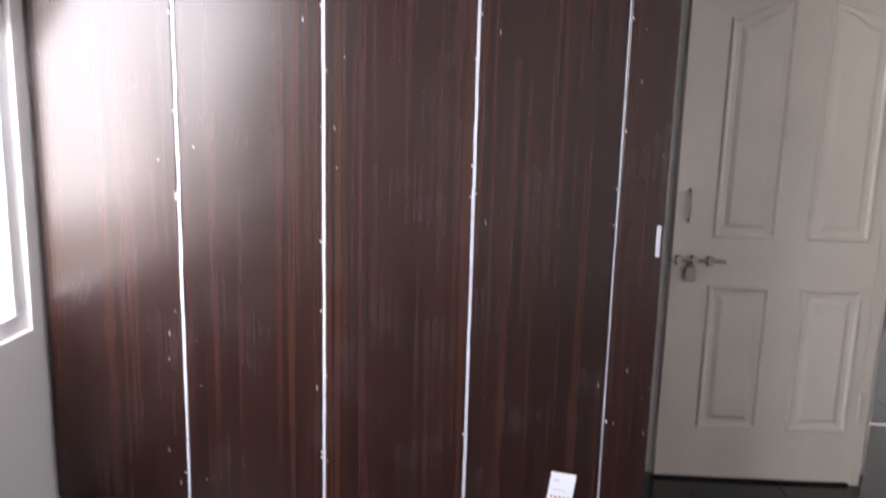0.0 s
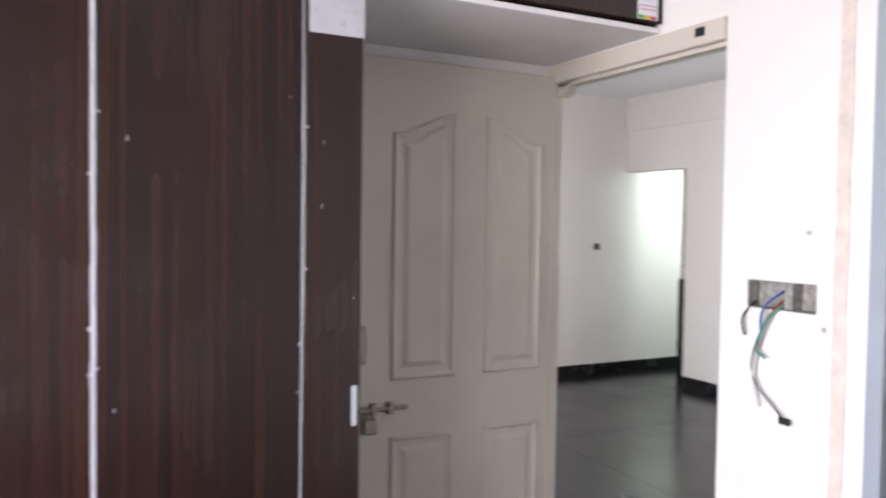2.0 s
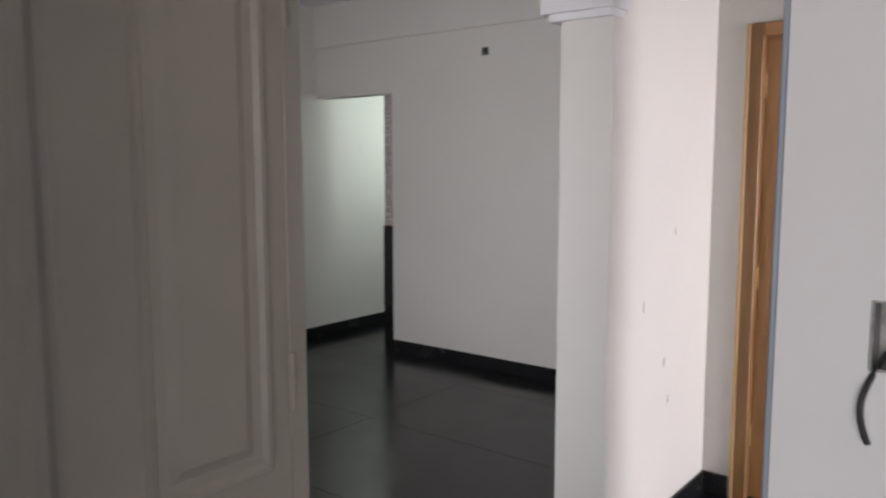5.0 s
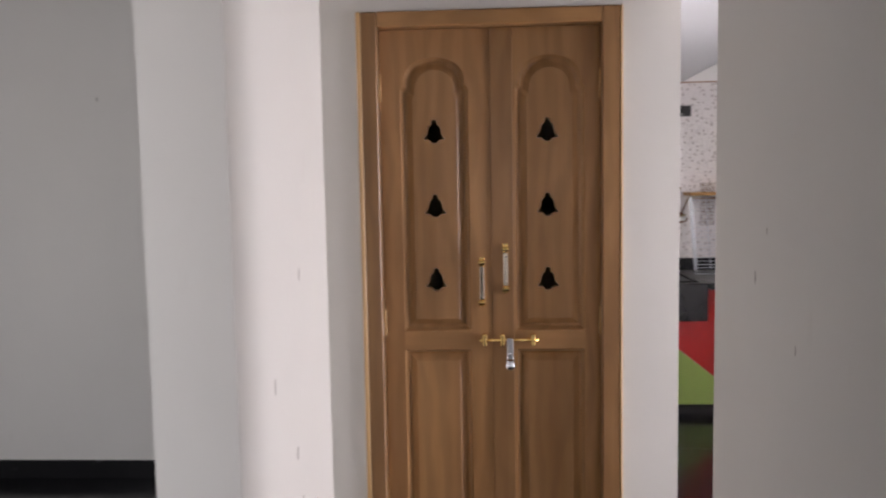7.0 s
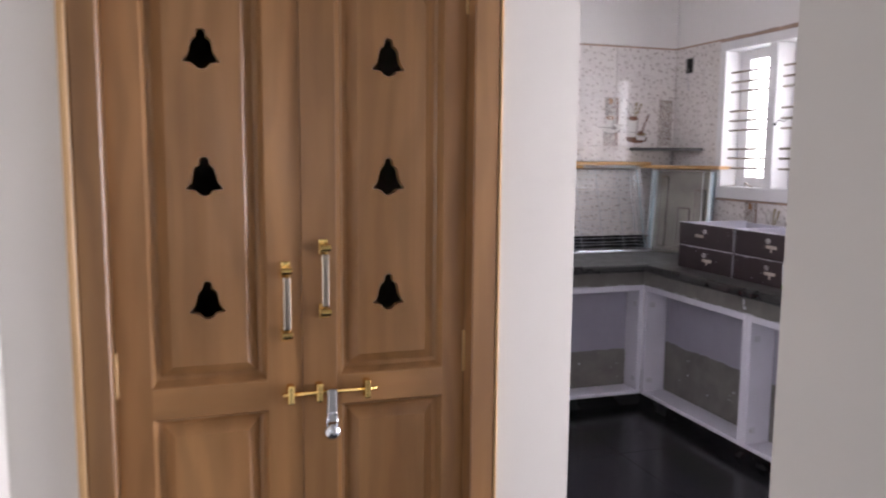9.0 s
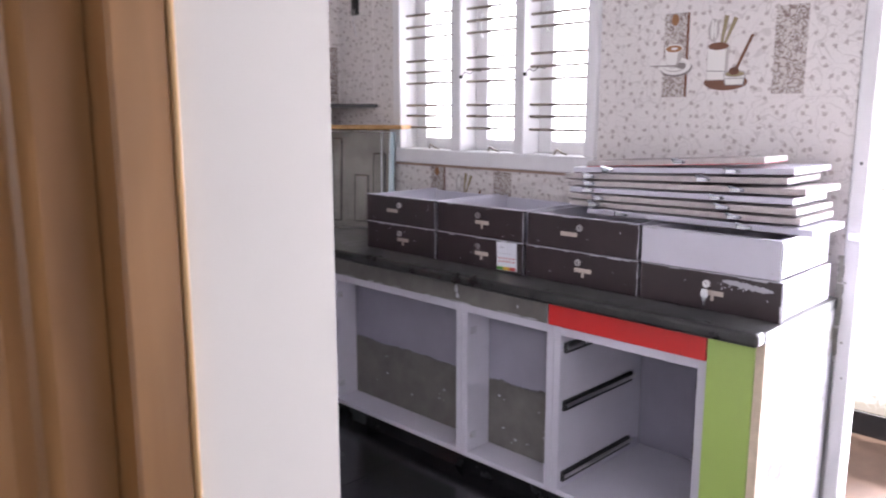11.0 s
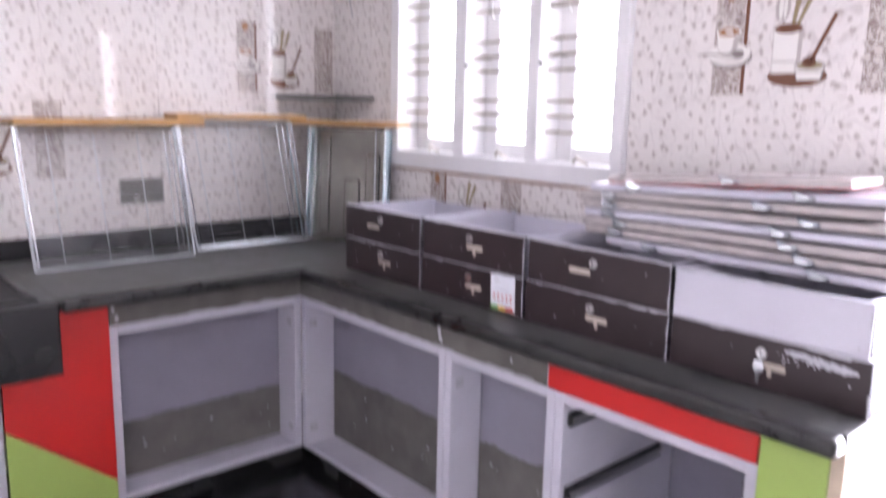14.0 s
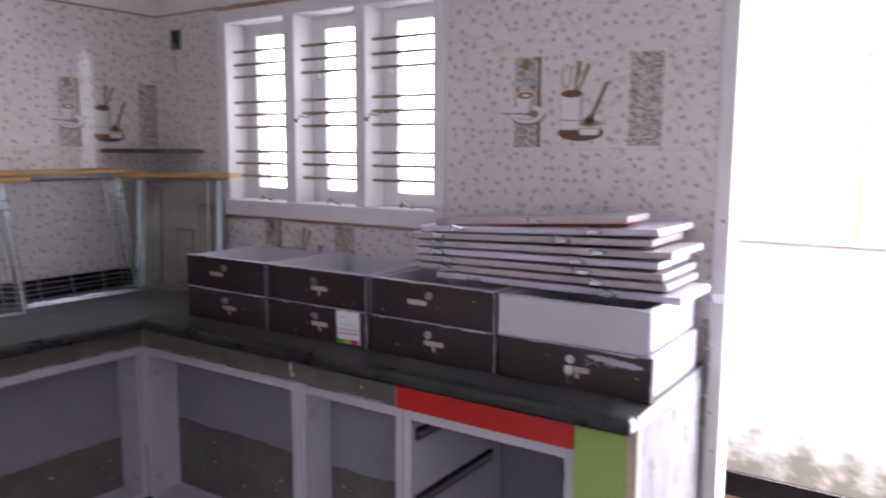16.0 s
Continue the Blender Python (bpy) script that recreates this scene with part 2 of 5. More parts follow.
M_CAB = plain("white_cabinet_board", (0.54, 0.53, 0.60), 0.42, vary=0.04, dirt=(0.42, 0.40, 0.42), dirt_at=0.73)
# bluish unit backs; the shade inside the open units is in this colour
M_CABIN = plain("shaded_cabinet_back", (0.26, 0.25, 0.305), 0.7, vary=0.06)
M_RED = plain("red_laminate", (0.55, 0.022, 0.020), 0.30, vary=0.0, grain=0)
M_GREEN = plain("green_laminate", (0.35, 0.49, 0.125), 0.36, vary=0.015, grain=0)
M_DRAWER = plain("dark_drawer_laminate", (0.0275, 0.0175, 0.0195), 0.40, vary=0.15, dirt=(0.08, 0.066, 0.066), dirt_at=0.66, scale=8)
M_TAPE = plain("paper_tape", (0.50, 0.44, 0.38), 0.7)
M_GLASS = glass_material("clear_window_glass")
M_GREYDOOR = plain("blue_grey_door_paint", (0.34, 0.38, 0.43), 0.4, vary=0.06)
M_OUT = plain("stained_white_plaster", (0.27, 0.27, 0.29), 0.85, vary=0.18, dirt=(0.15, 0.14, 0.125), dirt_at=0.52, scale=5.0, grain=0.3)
M_EARTH = plain("yard_paving", (0.58, 0.50, 0.42), 0.9, vary=0.2)
M_BROWNLINE = plain("brown_grout_line", (0.40, 0.28, 0.215), 0.85, vary=0.2, scale=20, grain=0.4)
M_PLASTER = plain("raw_plaster_strip", (0.70, 0.61, 0.55), 0.85, vary=0.12, scale=20, grain=0.4)
M_DARKBOX = plain("junction_box_metal", (0.30, 0.29, 0.27), 0.6, vary=0.4, scale=60)


# ---- mesh helpers ----
def box(bm, x0, x1, y0, y1, z0, z1):
    vs = [bm.verts.new(c) for c in ((x0, y0, z0), (x1, y0, z0), (x1, y1, z0), (x0, y1, z0), (x0, y0, z1), (x1, y0, z1), (x1, y1, z1), (x0, y1, z1))]
    fs = [bm.faces.new([vs[i] for i in q]) for q in ((3, 2, 1, 0), (4, 5, 6, 7), (0, 1, 5, 4), (1, 2, 6, 5), (2, 3, 7, 6), (3, 0, 4, 7))]
    return vs, fs


def rbox(x0, x1, y0, y1, z0, z1, r=0.002, seg=1):
    bm = bmesh.new()
    box(bm, x0, x1, y0, y1, z0, z1)
    if r:
        bmesh.ops.bevel(bm, geom=list(bm.edges), offset=r, segments=seg, affect="EDGES", profile=0.5)
    return bm


def tube(bm, a, b, r, n=8, caps=True):
    """A round bar from a to b."""
    a, b = Vector(a), Vector(b)
    q = (b - a).to_track_quat("Z", "Y")
    rings = []
    for p in (a, b):
        rings.append([bm.verts.new(p + q @ Vector((r * math.cos(2 * math.pi * k / n), r * math.sin(2 * math.pi * k / n), 0))) for k in range(n)])
    for k in range(n):
        bm.faces.new((rings[0][k], rings[0][(k + 1) % n], rings[1][(k + 1) % n], rings[1][k]))
    if caps:
        bm.faces.new(rings[0][::-1])
        bm.faces.new(rings[1])


def path_tube(bm, pts, r, n=6):
    for a, b in zip(pts, pts[1:]):
        tube(bm, a, b, r, n)


def finish(name, bm, material, smooth=False):
    bmesh.ops.recalc_face_normals(bm, faces=list(bm.faces))
    me = bpy.data.meshes.new(name)
    bm.to_mesh(me)
    bm.free()
    me.materials.append(material)
    if smooth:
        for p in me.polygons:
            p.use_smooth = True
    return new(name, me)


def part(name, bm, material, parent, label="", smooth=False):
    ob = finish(name, bm, material, smooth)
    ob.parent = parent
    ob.matrix_parent_inverse = parent.matrix_basis.inverted()
    return tagged(ob, label)


def thing(name, place, label, category, group=""):
    ob = new(name)
    ob.empty_display_size = 0.05
    ob.location = place
    return tagged(ob, label, category, group)


def structure(name, bm, material, label, category):
    return tagged(finish(name, bm, material), label, category, kind="structure")


def wall_x(bm, x0, x1, y0, y1, z0, z1, holes=()):
    """A wall that runs along x, with openings (x0, x1, z0, z1)."""
    xs = sorted({x0, x1, *[v for h in holes for v in h[:2]]})
    zs = sorted({z0, z1, *[v for h in holes for v in h[2:]]})
    for a, b in zip(xs, xs[1:]):
        for c, d in zip(zs, zs[1:]):
            if not any(h[0] <= a and b <= h[1] and h[2] <= c and d <= h[3] for h in holes):
                box(bm, a, b, y0, y1, c, d)


def wall_y(bm, x0, x1, y0, y1, z0, z1, holes=()):
    ys = sorted({y0, y1, *[v for h in holes for v in h[:2]]})
    zs = sorted({z0, z1, *[v for h in holes for v in h[2:]]})
    for a, b in zip(ys, ys[1:]):
        for c, d in zip(zs, zs[1:]):
            if not any(h[0] <= a and b <= h[1] and h[2] <= c and d <= h[3] for h in holes):
                box(bm, x0, x1, a, b, c, d)


def poly_prism(bm, pts, lift, depth):
    """Extrudes a closed outline: lift(u, v, w) places it, depth is along w."""
    n = len(pts)
    f = [bm.verts.new(lift(u, v, 0)) for u, v in pts]
    g = [bm.verts.new(lift(u, v, depth)) for u, v in pts]
    bm.faces.new(f[::-1])
    bm.faces.new(g)
    for k in range(n):
        bm.faces.new((f[k], f[(k + 1) % n], g[(k + 1) % n], g[k]))


# ---- the shell ----
CEIL = 2.84
DOORWALL = -2.60
SOUTH = -5.59


def shell():
    bm = bmesh.new()
    box(bm, -4.9, 4.6, -6.0, 3.6, -0.12, -0.010)
    structure("floor_bed", bm, M_JOINT, "brown mortar bed under the black stone floor", "floor")
    bm = bmesh.new()
    box(bm, -4.9, 3.1, -6.0, 3.6, CEIL, CEIL + 0.12)
    box(bm, 3.1, 4.6, -6.0, -1.6, CEIL, CEIL + 0.12)
    structure("ceiling", bm, M_CEIL, "plain off-white plastered ceiling", "ceiling")
    # bedroom
    bm = bmesh.new()
    wall_x(bm, -0.66, 4.4, SOUTH - 0.2, SOUTH, 0, CEIL, [(0.12, 2.3, 0.72, 2.15)])
    structure("wall_bedroom_south", bm, M_WHITE, "white bedroom wall with a wide window beside the wardrobe", "wall")
    bm = bmesh.new()
    wall_y(bm, -0.66, -0.535, SOUTH, DOORWALL, 0, CEIL)
    structure("wall_bedroom_west", bm, M_WHITE, "white bedroom wall behind the wardrobe", "wall")
    bm = bmesh.new()
    wall_y(bm, 4.2, 4.4, SOUTH, DOORWALL, 0, CEIL)
    structure("wall_bedroom_east", bm, M_WHITE, "plain white bedroom wall", "wall")
    bm = bmesh.new()
    wall_x(bm, -4.66, 4.4, DOORWALL, DOORWALL + 0.10, 0, CEIL, [(-0.60, 0.305, 0, 2.10), (0.735, 1.55, 0, 2.10), (-3.0, -1.4, 0.55, 2.2), (0.396, 0.603, 1.313, 1.387)])
    structure("wall_door", bm, M_WHITE, "white wall between bedroom and hall with doorways", "wall")
    # hall
    bm = bmesh.new()
    wall_y(bm, 0.47, 0.59, DOORWALL + 0.10, -0.83, 0, CEIL)
    structure("wall_passage", bm, M_HALL, "cream passage wall with grey finger smudges", "wall")
    bm = bmesh.new()
    box(bm, 0.47, 0.59, -0.83, 0.0, 2.14, CEIL)
    structure("wall_kitchen_lintel", bm, M_HALL, "cream lintel wall above the kitchen opening", "wall")
    bm = bmesh.new()
    wall_y(bm, -0.857, -0.657, -1.03, 1.135, 0, CEIL)
    structure("wall_partition", bm, M_HALL, "cream partition wall ending in a square pillar", "wall")
    bm = bmesh.new()
    wall_x(bm, -0.667, 0.59, 0.0, 0.12, 0, CEIL, [(-0.53, 0.393, 0, 2.12)])
    structure("wall_prayer_room", bm, M_HALL, "white wall round the carved wooden double door", "wall")
    bm = bmesh.new()
    wall_x(bm, -4.46, -0.667, 1.135, 1.265, 0, CEIL, [(-4.46, -3.60, 0, 2.08)])
    structure("wall_hall_back", bm, M_HALL, "cream hall wall with an opening to a passage", "wall")
    bm = bmesh.new()
    wall_y(bm, -4.66, -4.46, DOORWALL + 0.10, 3.4, 0, CEIL)
    structure("wall_hall_west", bm, M_HALL, "cream hall wall that runs on into the passage", "wall")
    bm = bmesh.new()
    wall_x(bm, -4.46, -0.667, 3.2, 3.4, 0, CEIL)
    wall_y(bm, -3.10, -3.0, 1.265, 3.2, 0, CEIL, [(1.6, 2.6, 1.4, 2.5)])
    structure("wall_passage_end", bm, M_HALL, "cream walls closing the passage", "wall")
    # prayer room closed behind the double door
    bm = bmesh.new()
    wall_x(bm, -0.667, 0.53, 1.135, 1.25, 0, CEIL)
    structure("wall_prayer_back", bm, M_HALL, "cream wall at the back of the prayer room", "wall")
    # kitchen
    bm = bmesh.new()
    wall_y(bm, 0.53, 0.59, 0.12, 2.93, 0, CEIL)
    structure("wall_kitchen_west", bm, M_WHITE, "white kitchen wall beside the prayer room", "wall")
    bm = bmesh.new()
    wall_x(bm, 0.53, 3.08, 2.93, 3.1, 0, CEIL)
    structure("wall_kitchen_north", bm, M_WHITE, "white kitchen wall above printed tiles", "wall")
    bm = bmesh.new()
    wall_y(bm, 2.88, 3.08, -1.6, 2.93, 0, CEIL, [(1.16, 2.41, 1.28, 2.19), (-0.92, 0.085, 0, 2.10)])
    structure("wall_kitchen_east", bm, M_WHITE, "white kitchen wall with window and back door", "wall")
    bm = bmesh.new()
    wall_x(bm, 0.59, 3.08, -1.7, -1.6, 0, CEIL)
    structure("wall_kitchen_south", bm, M_WHITE, "plain white kitchen wall", "wall")
    bm = bmesh.new()
    box(bm, 0.59, 1.335, -1.0, 2.93, 2.225, 2.31)
    structure("kitchen_loft", bm, M_CEIL, "concrete storage loft slab under the kitchen ceiling", "loft")
    # raised band on the hall wall and its shadow groove
    bm = bmesh.new()
    box(bm, -4.46, -0.857, 1.113, 1.135, 2.50, CEIL)
    structure("hall_cornice_band", bm, M_HALL, "slightly proud off-white band below the ceiling", "trim")
    # corbel beam over the pillar
    bm = bmesh.new()
    poly_prism(bm, [(-0.857, 2.05), (-0.90, 2.07), (-0.93, 2.14), (-0.97, 2.28), (-1.04, 2.38), (-1.12, 2.42), (-1.12, 2.52), (-1.14, 2.525), (-1.14, CEIL), (-0.857, CEIL)],
               lambda u, v, w: Vector((u, -1.05 + w, v)), 0.23)
    box(bm, -0.918, -0.640, -1.075, -0.95, 2.045, CEIL)
    box(bm, -0.895, -0.652, -1.055, -0.96, 2.020, 2.045)
    structure("pillar_corbel", bm, M_CEIL, "white moulded corbel carrying a ceiling beam", "beam")


shell()


def skirting():
    def run(x0, x1, y0, y1, label):
        bm = rbox(x0, x1, y0, y1, 0.0, 0.10, 0.003)
        structure("baseboard", bm, M_SKIRT, label, "skirting")
    t = 0.014
    run(-3.60, -0.857, 1.135 - t, 1.135, "black stone skirting along the hall wall")
    run(-4.46, -4.46 + t, -2.47, 3.2, "black stone skirting along the passage wall")
    run(-0.667, -0.534, -t, 0.0, "short black stone skirting beside the double door")
    run(0.397, 0.588, -t, 0.0, "short black stone skirting beside the kitchen opening")
    run(-0.657, -0.657 + t, -1.02, -t, "black stone skirting on the partition wall")
    run(0.47 - t, 0.47, -2.45, -0.84, "black stone skirting on the passage wall")
    run(0.60, 0.73, DOORWALL - t, DOORWALL, "black stone skirting under the light switch")


def sheet_window(name, x0, x1, z0, z1, y, label):
    """A plain window in a wall along x: frame and panes as parts."""
    w = thing(name, ((x0 + x1) / 2, y, z0), label, "window")
    w["kind"] = "structure"
    for a, b, c, d in ((x0, x1, z0, z0 + 0.06), (x0, x1, z1 - 0.06, z1), (x0, x0 + 0.06, z0 + 0.06, z1 - 0.06), (x1 - 0.06, x1, z0 + 0.06, z1 - 0.06),
                       ((x0 + x1) / 2 - 0.03, (x0 + x1) / 2 + 0.03, z0 + 0.06, z1 - 0.06)):
        part("window_frame", rbox(a, b, y - 0.04, y + 0.04, c, d, 0.004), M_FRAME, w)


sheet_window("window_1", 0.12, 2.3, 0.72, 2.15, SOUTH - 0.06, "white framed bedroom window full of daylight")
# window_2 is out of view, added as an opening for the hall fill
sheet_window("window_2", -3.0, -1.4, 0.55, 2.2, DOORWALL + 0.06, "unseen white framed window added to light the hall")
skirting()


# ---- bedroom ----
def wardrobe():
    y0, y1 = -5.585, -3.56
    w = thing("wardrobe", (-0.2, (y0 + y1) / 2, 0), "dark walnut laminate wardrobe with raw white panel joints", "wardrobe")
    part("carcass", rbox(-0.53, 0.026, y0, y1, 0.095, 2.07, 0.003), M_LAM, w)
    part("plinth", rbox(-0.50, 0.045, y0, y1 + 0.01, 0.0, 0.095, 0.003), M_SKIRT, w, "black stone plinth")
    joints = [-5.112, -4.642, -4.166, -3.713]
    edges = [y0] + joints + [y1]
    for a, b in zip(edges, edges[1:]):
        part("door_panel", rbox(0.028, 0.062, a + (0.003 if a > -3.8 else 0.0062), b - (0.003 if -3.8 < b else 0.0062), 0.10, 2.065, 0.003), M_LAM, w)
    rnd = random.Random(4)
    for k, j in enumerate(joints):
        bm = bmesh.new()
        z = 0.10
        half = 0.0050 if k < 3 else 0.0020
        while z < 2.06:
            z2 = min(2.065, z + rnd.uniform(0.05, 0.22))
            d = rnd.uniform(-0.0006, 0.0006)
            box(bm, 0.030, 0.0595 + rnd.uniform(0, 0.003), j - half * rnd.uniform(0.82, 1.0) + d, j + half * rnd.uniform(0.82, 1.0) + d, z, z2)
            z = z2
        part("white_joint", bm, M_EDGE, w, "chipped white board edge")
    bm = bmesh.new()
    for _ in range(32):
        j = rnd.choice(joints + joints + [-3.565])
        y, z, s = j + rnd.choice((-1, 1)) * rnd.uniform(0.015, 0.07), rnd.uniform(0.15, 1.9), rnd.uniform(0.001, 0.0035)
        if j == -3.565:
            y = j - rnd.uniform(0.0, 0.03)
        if abs(y - min(joints, key=lambda q: abs(q - y))) < 0.012:
            continue
        poly_prism(bm, [(y, z), (y + s * 0.5, z + s), (y + s * rnd.uniform(-0.8, 0.9), z + s * rnd.uniform(3, 8)), (y - s * 0.5, z + s * 1.7)], lambda u, v, q: Vector((0.0605 + q, u, v)), 0.0022)
    for _ in range(16):
        y, z, s = rnd.uniform(y0 + 0.5, y1 - 0.02), rnd.uniform(0.101, 0.112), rnd.uniform(0.002, 0.005)
        poly_prism(bm, [(y, z), (y + s * 2.2, z + s * 0.3), (y + s * 1.6, z + s * 1.1), (y - s * 0.6, z + s * 0.8)], lambda u, v, q: Vector((0.0605 + q, u, v)), 0.0022)
    for _ in range(26):
        j = rnd.choice(joints)
        y, z, s = j + rnd.choice((-1, 1)) * rnd.uniform(0.007, 0.011), rnd.uniform(0.2, 1.8), rnd.uniform(0.003, 0.005)
        poly_prism(bm, [(y, z), (y + s * 0.8, z + s * 0.6), (y + s * 0.5, z + s * 2.6), (y - s * 0.6, z + s * 1.9)], lambda u, v, q: Vector((0.0605 + q, u, v)), 0.0024)
    tagged(part("chips", bm, M_EDGE, w, "flecks of white chipped laminate"), kind="stuff")
    part("edge_tag", rbox(0.060, 0.064, -3.586, -3.572, 1.02, 1.12, 0.001), M_EDGE, w, "white tape tag")
    part("top_tape", rbox(0.060, 0.066, -3.70, -3.562, 1.97, 2.066, 0.001), M_EDGE, w, "white masking tape")
    lf = thing("overhead_cabinet", (-0.2, -4.1, 2.125), "dark walnut overhead cabinet above wardrobe and door", "cabinet")
    part("carcass", rbox(-0.53, 0.026, y0, DOORWALL - 0.002, 2.125, CEIL - 0.004, 0.002), M_LAM, lf)
    part("bottom_board", rbox(-0.53, 0.045, y1 + 0.002, DOORWALL - 0.002, 2.105, 2.122, 0.002), M_FRAME, lf, "white painted underside")
    eds = [y0, -5.112, -4.642, -4.166, -3.64, -3.12, DOORWALL]
    for a, b in zip(eds, eds[1:]):
        part("door_panel", rbox(0.028, 0.060, a + 0.006, b - 0.006, 2.130, CEIL - 0.01, 0.003), M_LAM, lf)
    return w


wardrobe()
PRINT_RED = plain("print_red", (0.55, 0.05, 0.04), 0.5)
PRINT_YELLOW = plain("print_yellow", (0.75, 0.45, 0.05), 0.5)
PRINT_GREEN = plain("print_green", (0.10, 0.35, 0.06), 0.5)
PRINT_GREY = plain("print_grey", (0.35, 0.35, 0.38), 0.5)
PAPER = plain("white_sticker_paper", (0.72, 0.74, 0.80), 0.55)


def sticker(place, turn, label):
    """A white product sticker with red dots and a coloured foot, facing +x in its own axes."""
    s = thing("sticker", (0, 0, 0), label, "sticker")
    bm = bmesh.new()
    box(bm, 0, 0.0012, -0.042, 0.042, 0, 0.155)
    part("paper", bm, PAPER, s)
    bm = bmesh.new()
    for r in range(2):
        for k in range(5):
            box(bm, 0.0012, 0.0016, -0.033 + k * 0.0145, -0.026 + k * 0.0145, 0.045 + r * 0.018, 0.053 + r * 0.018)
    part("dots", bm, PRINT_RED, s)
    for c, d, z0, z1 in ((-0.03, -0.01, 0.125, 0.129), (-0.03, 0.02, 0.092, 0.094)):
        bm = bmesh.new()
        box(bm, 0.0012, 0.0016, c, d, z0, z1)
        part("printed_line", bm, PRINT_GREY, s)
    for k, m in enumerate((PRINT_GREEN, PRINT_YELLOW, PRINT_RED)):
        bm = bmesh.new()
        box(bm, 0.0012, 0.0016, -0.042 + k * 0.026, -0.016 + k * 0.026, 0.002, 0.020)
        part("colour_band", bm, m, s)
    s.matrix_basis = place @ turn
    return s


sticker(pose(0.0625, -3.850, 0.118), pose(0, 0, 0, -7, 0, 0), "white product sticker on the wardrobe door")
sticker(pose(0.0605, -2.665, 2.135), pose(0, 0, 0, 0, 0, 0) @ Matrix.Diagonal((1, 0.9, 0.6, 1)), "white product sticker on the overhead cabinet")


def arch_outline(u0, u1, v0, v1, rise, side):
    """A panel whose top sweeps up towards one side, as an S-curve."""
    pts = [(u0, v0), (u1, v0)]
    top = []
    for k in range(13):
        f = k / 12
        s = f * f * (3 - 2 * f)
        top.append((u0 + (u1 - u0) * f, v1 - rise + rise * (s if side > 0 else 1 - s)))
    return pts + top[::-1]


def cream_door():
    x = -0.488                      # visible face
    d = thing("panel_door", (x, -2.62, 0), "open cream painted wooden bedroom door with four raised panels", "door")
    y0, y1 = -3.395, -2.612
    part("leaf", rbox(x - 0.036, x, y0, y1, 0.012, 2.062, 0.003), M_CREAM, d)
    lift = lambda u, v, w: Vector((x + w, u, v))
    for (a, b, c, e, side) in ((-3.245, -3.005, 1.00, 1.895, 1), (-2.892, -2.655, 1.00, 1.895, -1), (-3.245, -3.005, 0.225, 0.815, 0), (-2.892, -2.655, 0.225, 0.815, 0)):
        out = arch_outline(a, b, c, e, 0.075, side) if side else [(a, c), (b, c), (b, e), (a, e)]
        cu, cv = (a + b) / 2, (c + e) / 2
        def inset(pts, k):
            return [(cu + (u - cu) * (1 - k / (abs(b - a) / 2)), cv + (v - cv) * (1 - k / (abs(e - c) / 2))) for u, v in pts]
        bm = bmesh.new()
        rings = []
        for k, h in ((0.0, 0.0), (0.006, 0.010), (0.014, 0.009), (0.022, 0.0015), (0.040, 0.0012), (0.058, 0.009)):
            rings.append([bm.verts.new(lift(u, v, h)) for u, v in inset(out, k)])
        n = len(out)
        for r0, r1 in zip(rings, rings[1:]):
            for k in range(n):
                bm.faces.new((r0[k], r0[(k + 1) % n], r1[(k + 1) % n], r1[k]))
        bm.faces.new(rings[-1])
        part("raised_panel", bm, M_CREAM, d)
    # bolt, hasp and pull
    bm = bmesh.new()
    tube(bm, (x + 0.018, -3.40, 0.912), (x + 0.018, -3.19, 0.912), 0.0075, 10)
    for yy in (-3.37, -3.31, -3.25):
        box(bm, x, x + 0.028, yy - 0.009, yy + 0.009, 0.894, 0.930)
    part("slide_bolt", bm, M_ANTIQUE, d, "dull bronze slide bolt")
    bm = rbox(x + 0.012, x + 0.030, -3.345, -3.302, 0.835, 0.885, 0.004)
    tube(bm, (x + 0.02, -3.335, 0.885), (x + 0.02, -3.335, 0.905), 0.004)
    tube(bm, (x + 0.02, -3.312, 0.885), (x + 0.02, -3.312, 0.905), 0.004)
    part("padlock", bm, M_ANTIQUE, d, "small tarnished padlock")
    bm = bmesh.new()
    path_tube(bm, [(x, -3.342, 1.185), (x + 0.025, -3.342, 1.172), (x + 0.032, -3.342, 1.122), (x + 0.025, -3.342, 1.075), (x, -3.342, 1.062)], 0.006, 8)
    part("pull_handle", bm, M_CREAM, d, "cream painted pull handle")
    for z in (0.35, 1.15, 1.8):
        bm = bmesh.new()
        tube(bm, (x + 0.006, -2.612, z - 0.05), (x + 0.006, -2.612, z + 0.05), 0.006, 8)
        part("hinge", bm, M_CREAM, d)
    # frame lining the doorway
    f = thing("door_1", (-0.1, DOORWALL + 0.06, 0), "cream painted wooden door frame", "door frame")
    f["kind"] = "structure"
    ya, yb = DOORWALL - 0.012, DOORWALL + 0.142
    part("jamb", rbox(-0.598, -0.490, ya, DOORWALL + 0.032, 0, 2.098, 0.004), M_CREAM, f)
    part("head", rbox(-0.489, 0.303, ya, DOORWALL + 0.070, 2.035, 2.098, 0.004), M_CREAM, f)
    part("stop", rbox(-0.489, 0.303, DOORWALL + 0.005, DOORWALL + 0.050, 2.02, 2.034, 0.002), M_CREAM, f)
    # added lining and bead: their blue-grey stands in for shade on the reveal
    part("lining", rbox(0.296, 0.3035, DOORWALL + 0.006, DOORWALL + 0.098, 0, 2.034, 0.002), M_GREYDOOR, f, "added lining, coloured blue-grey for the reveal's shade")
    part("lining_bead", rbox(0.288, 0.2955, DOORWALL + 0.040, DOORWALL + 0.062, 0, 2.019, 0.003), M_GREYDOOR, f, "added bead, coloured blue-grey for the reveal's shade")
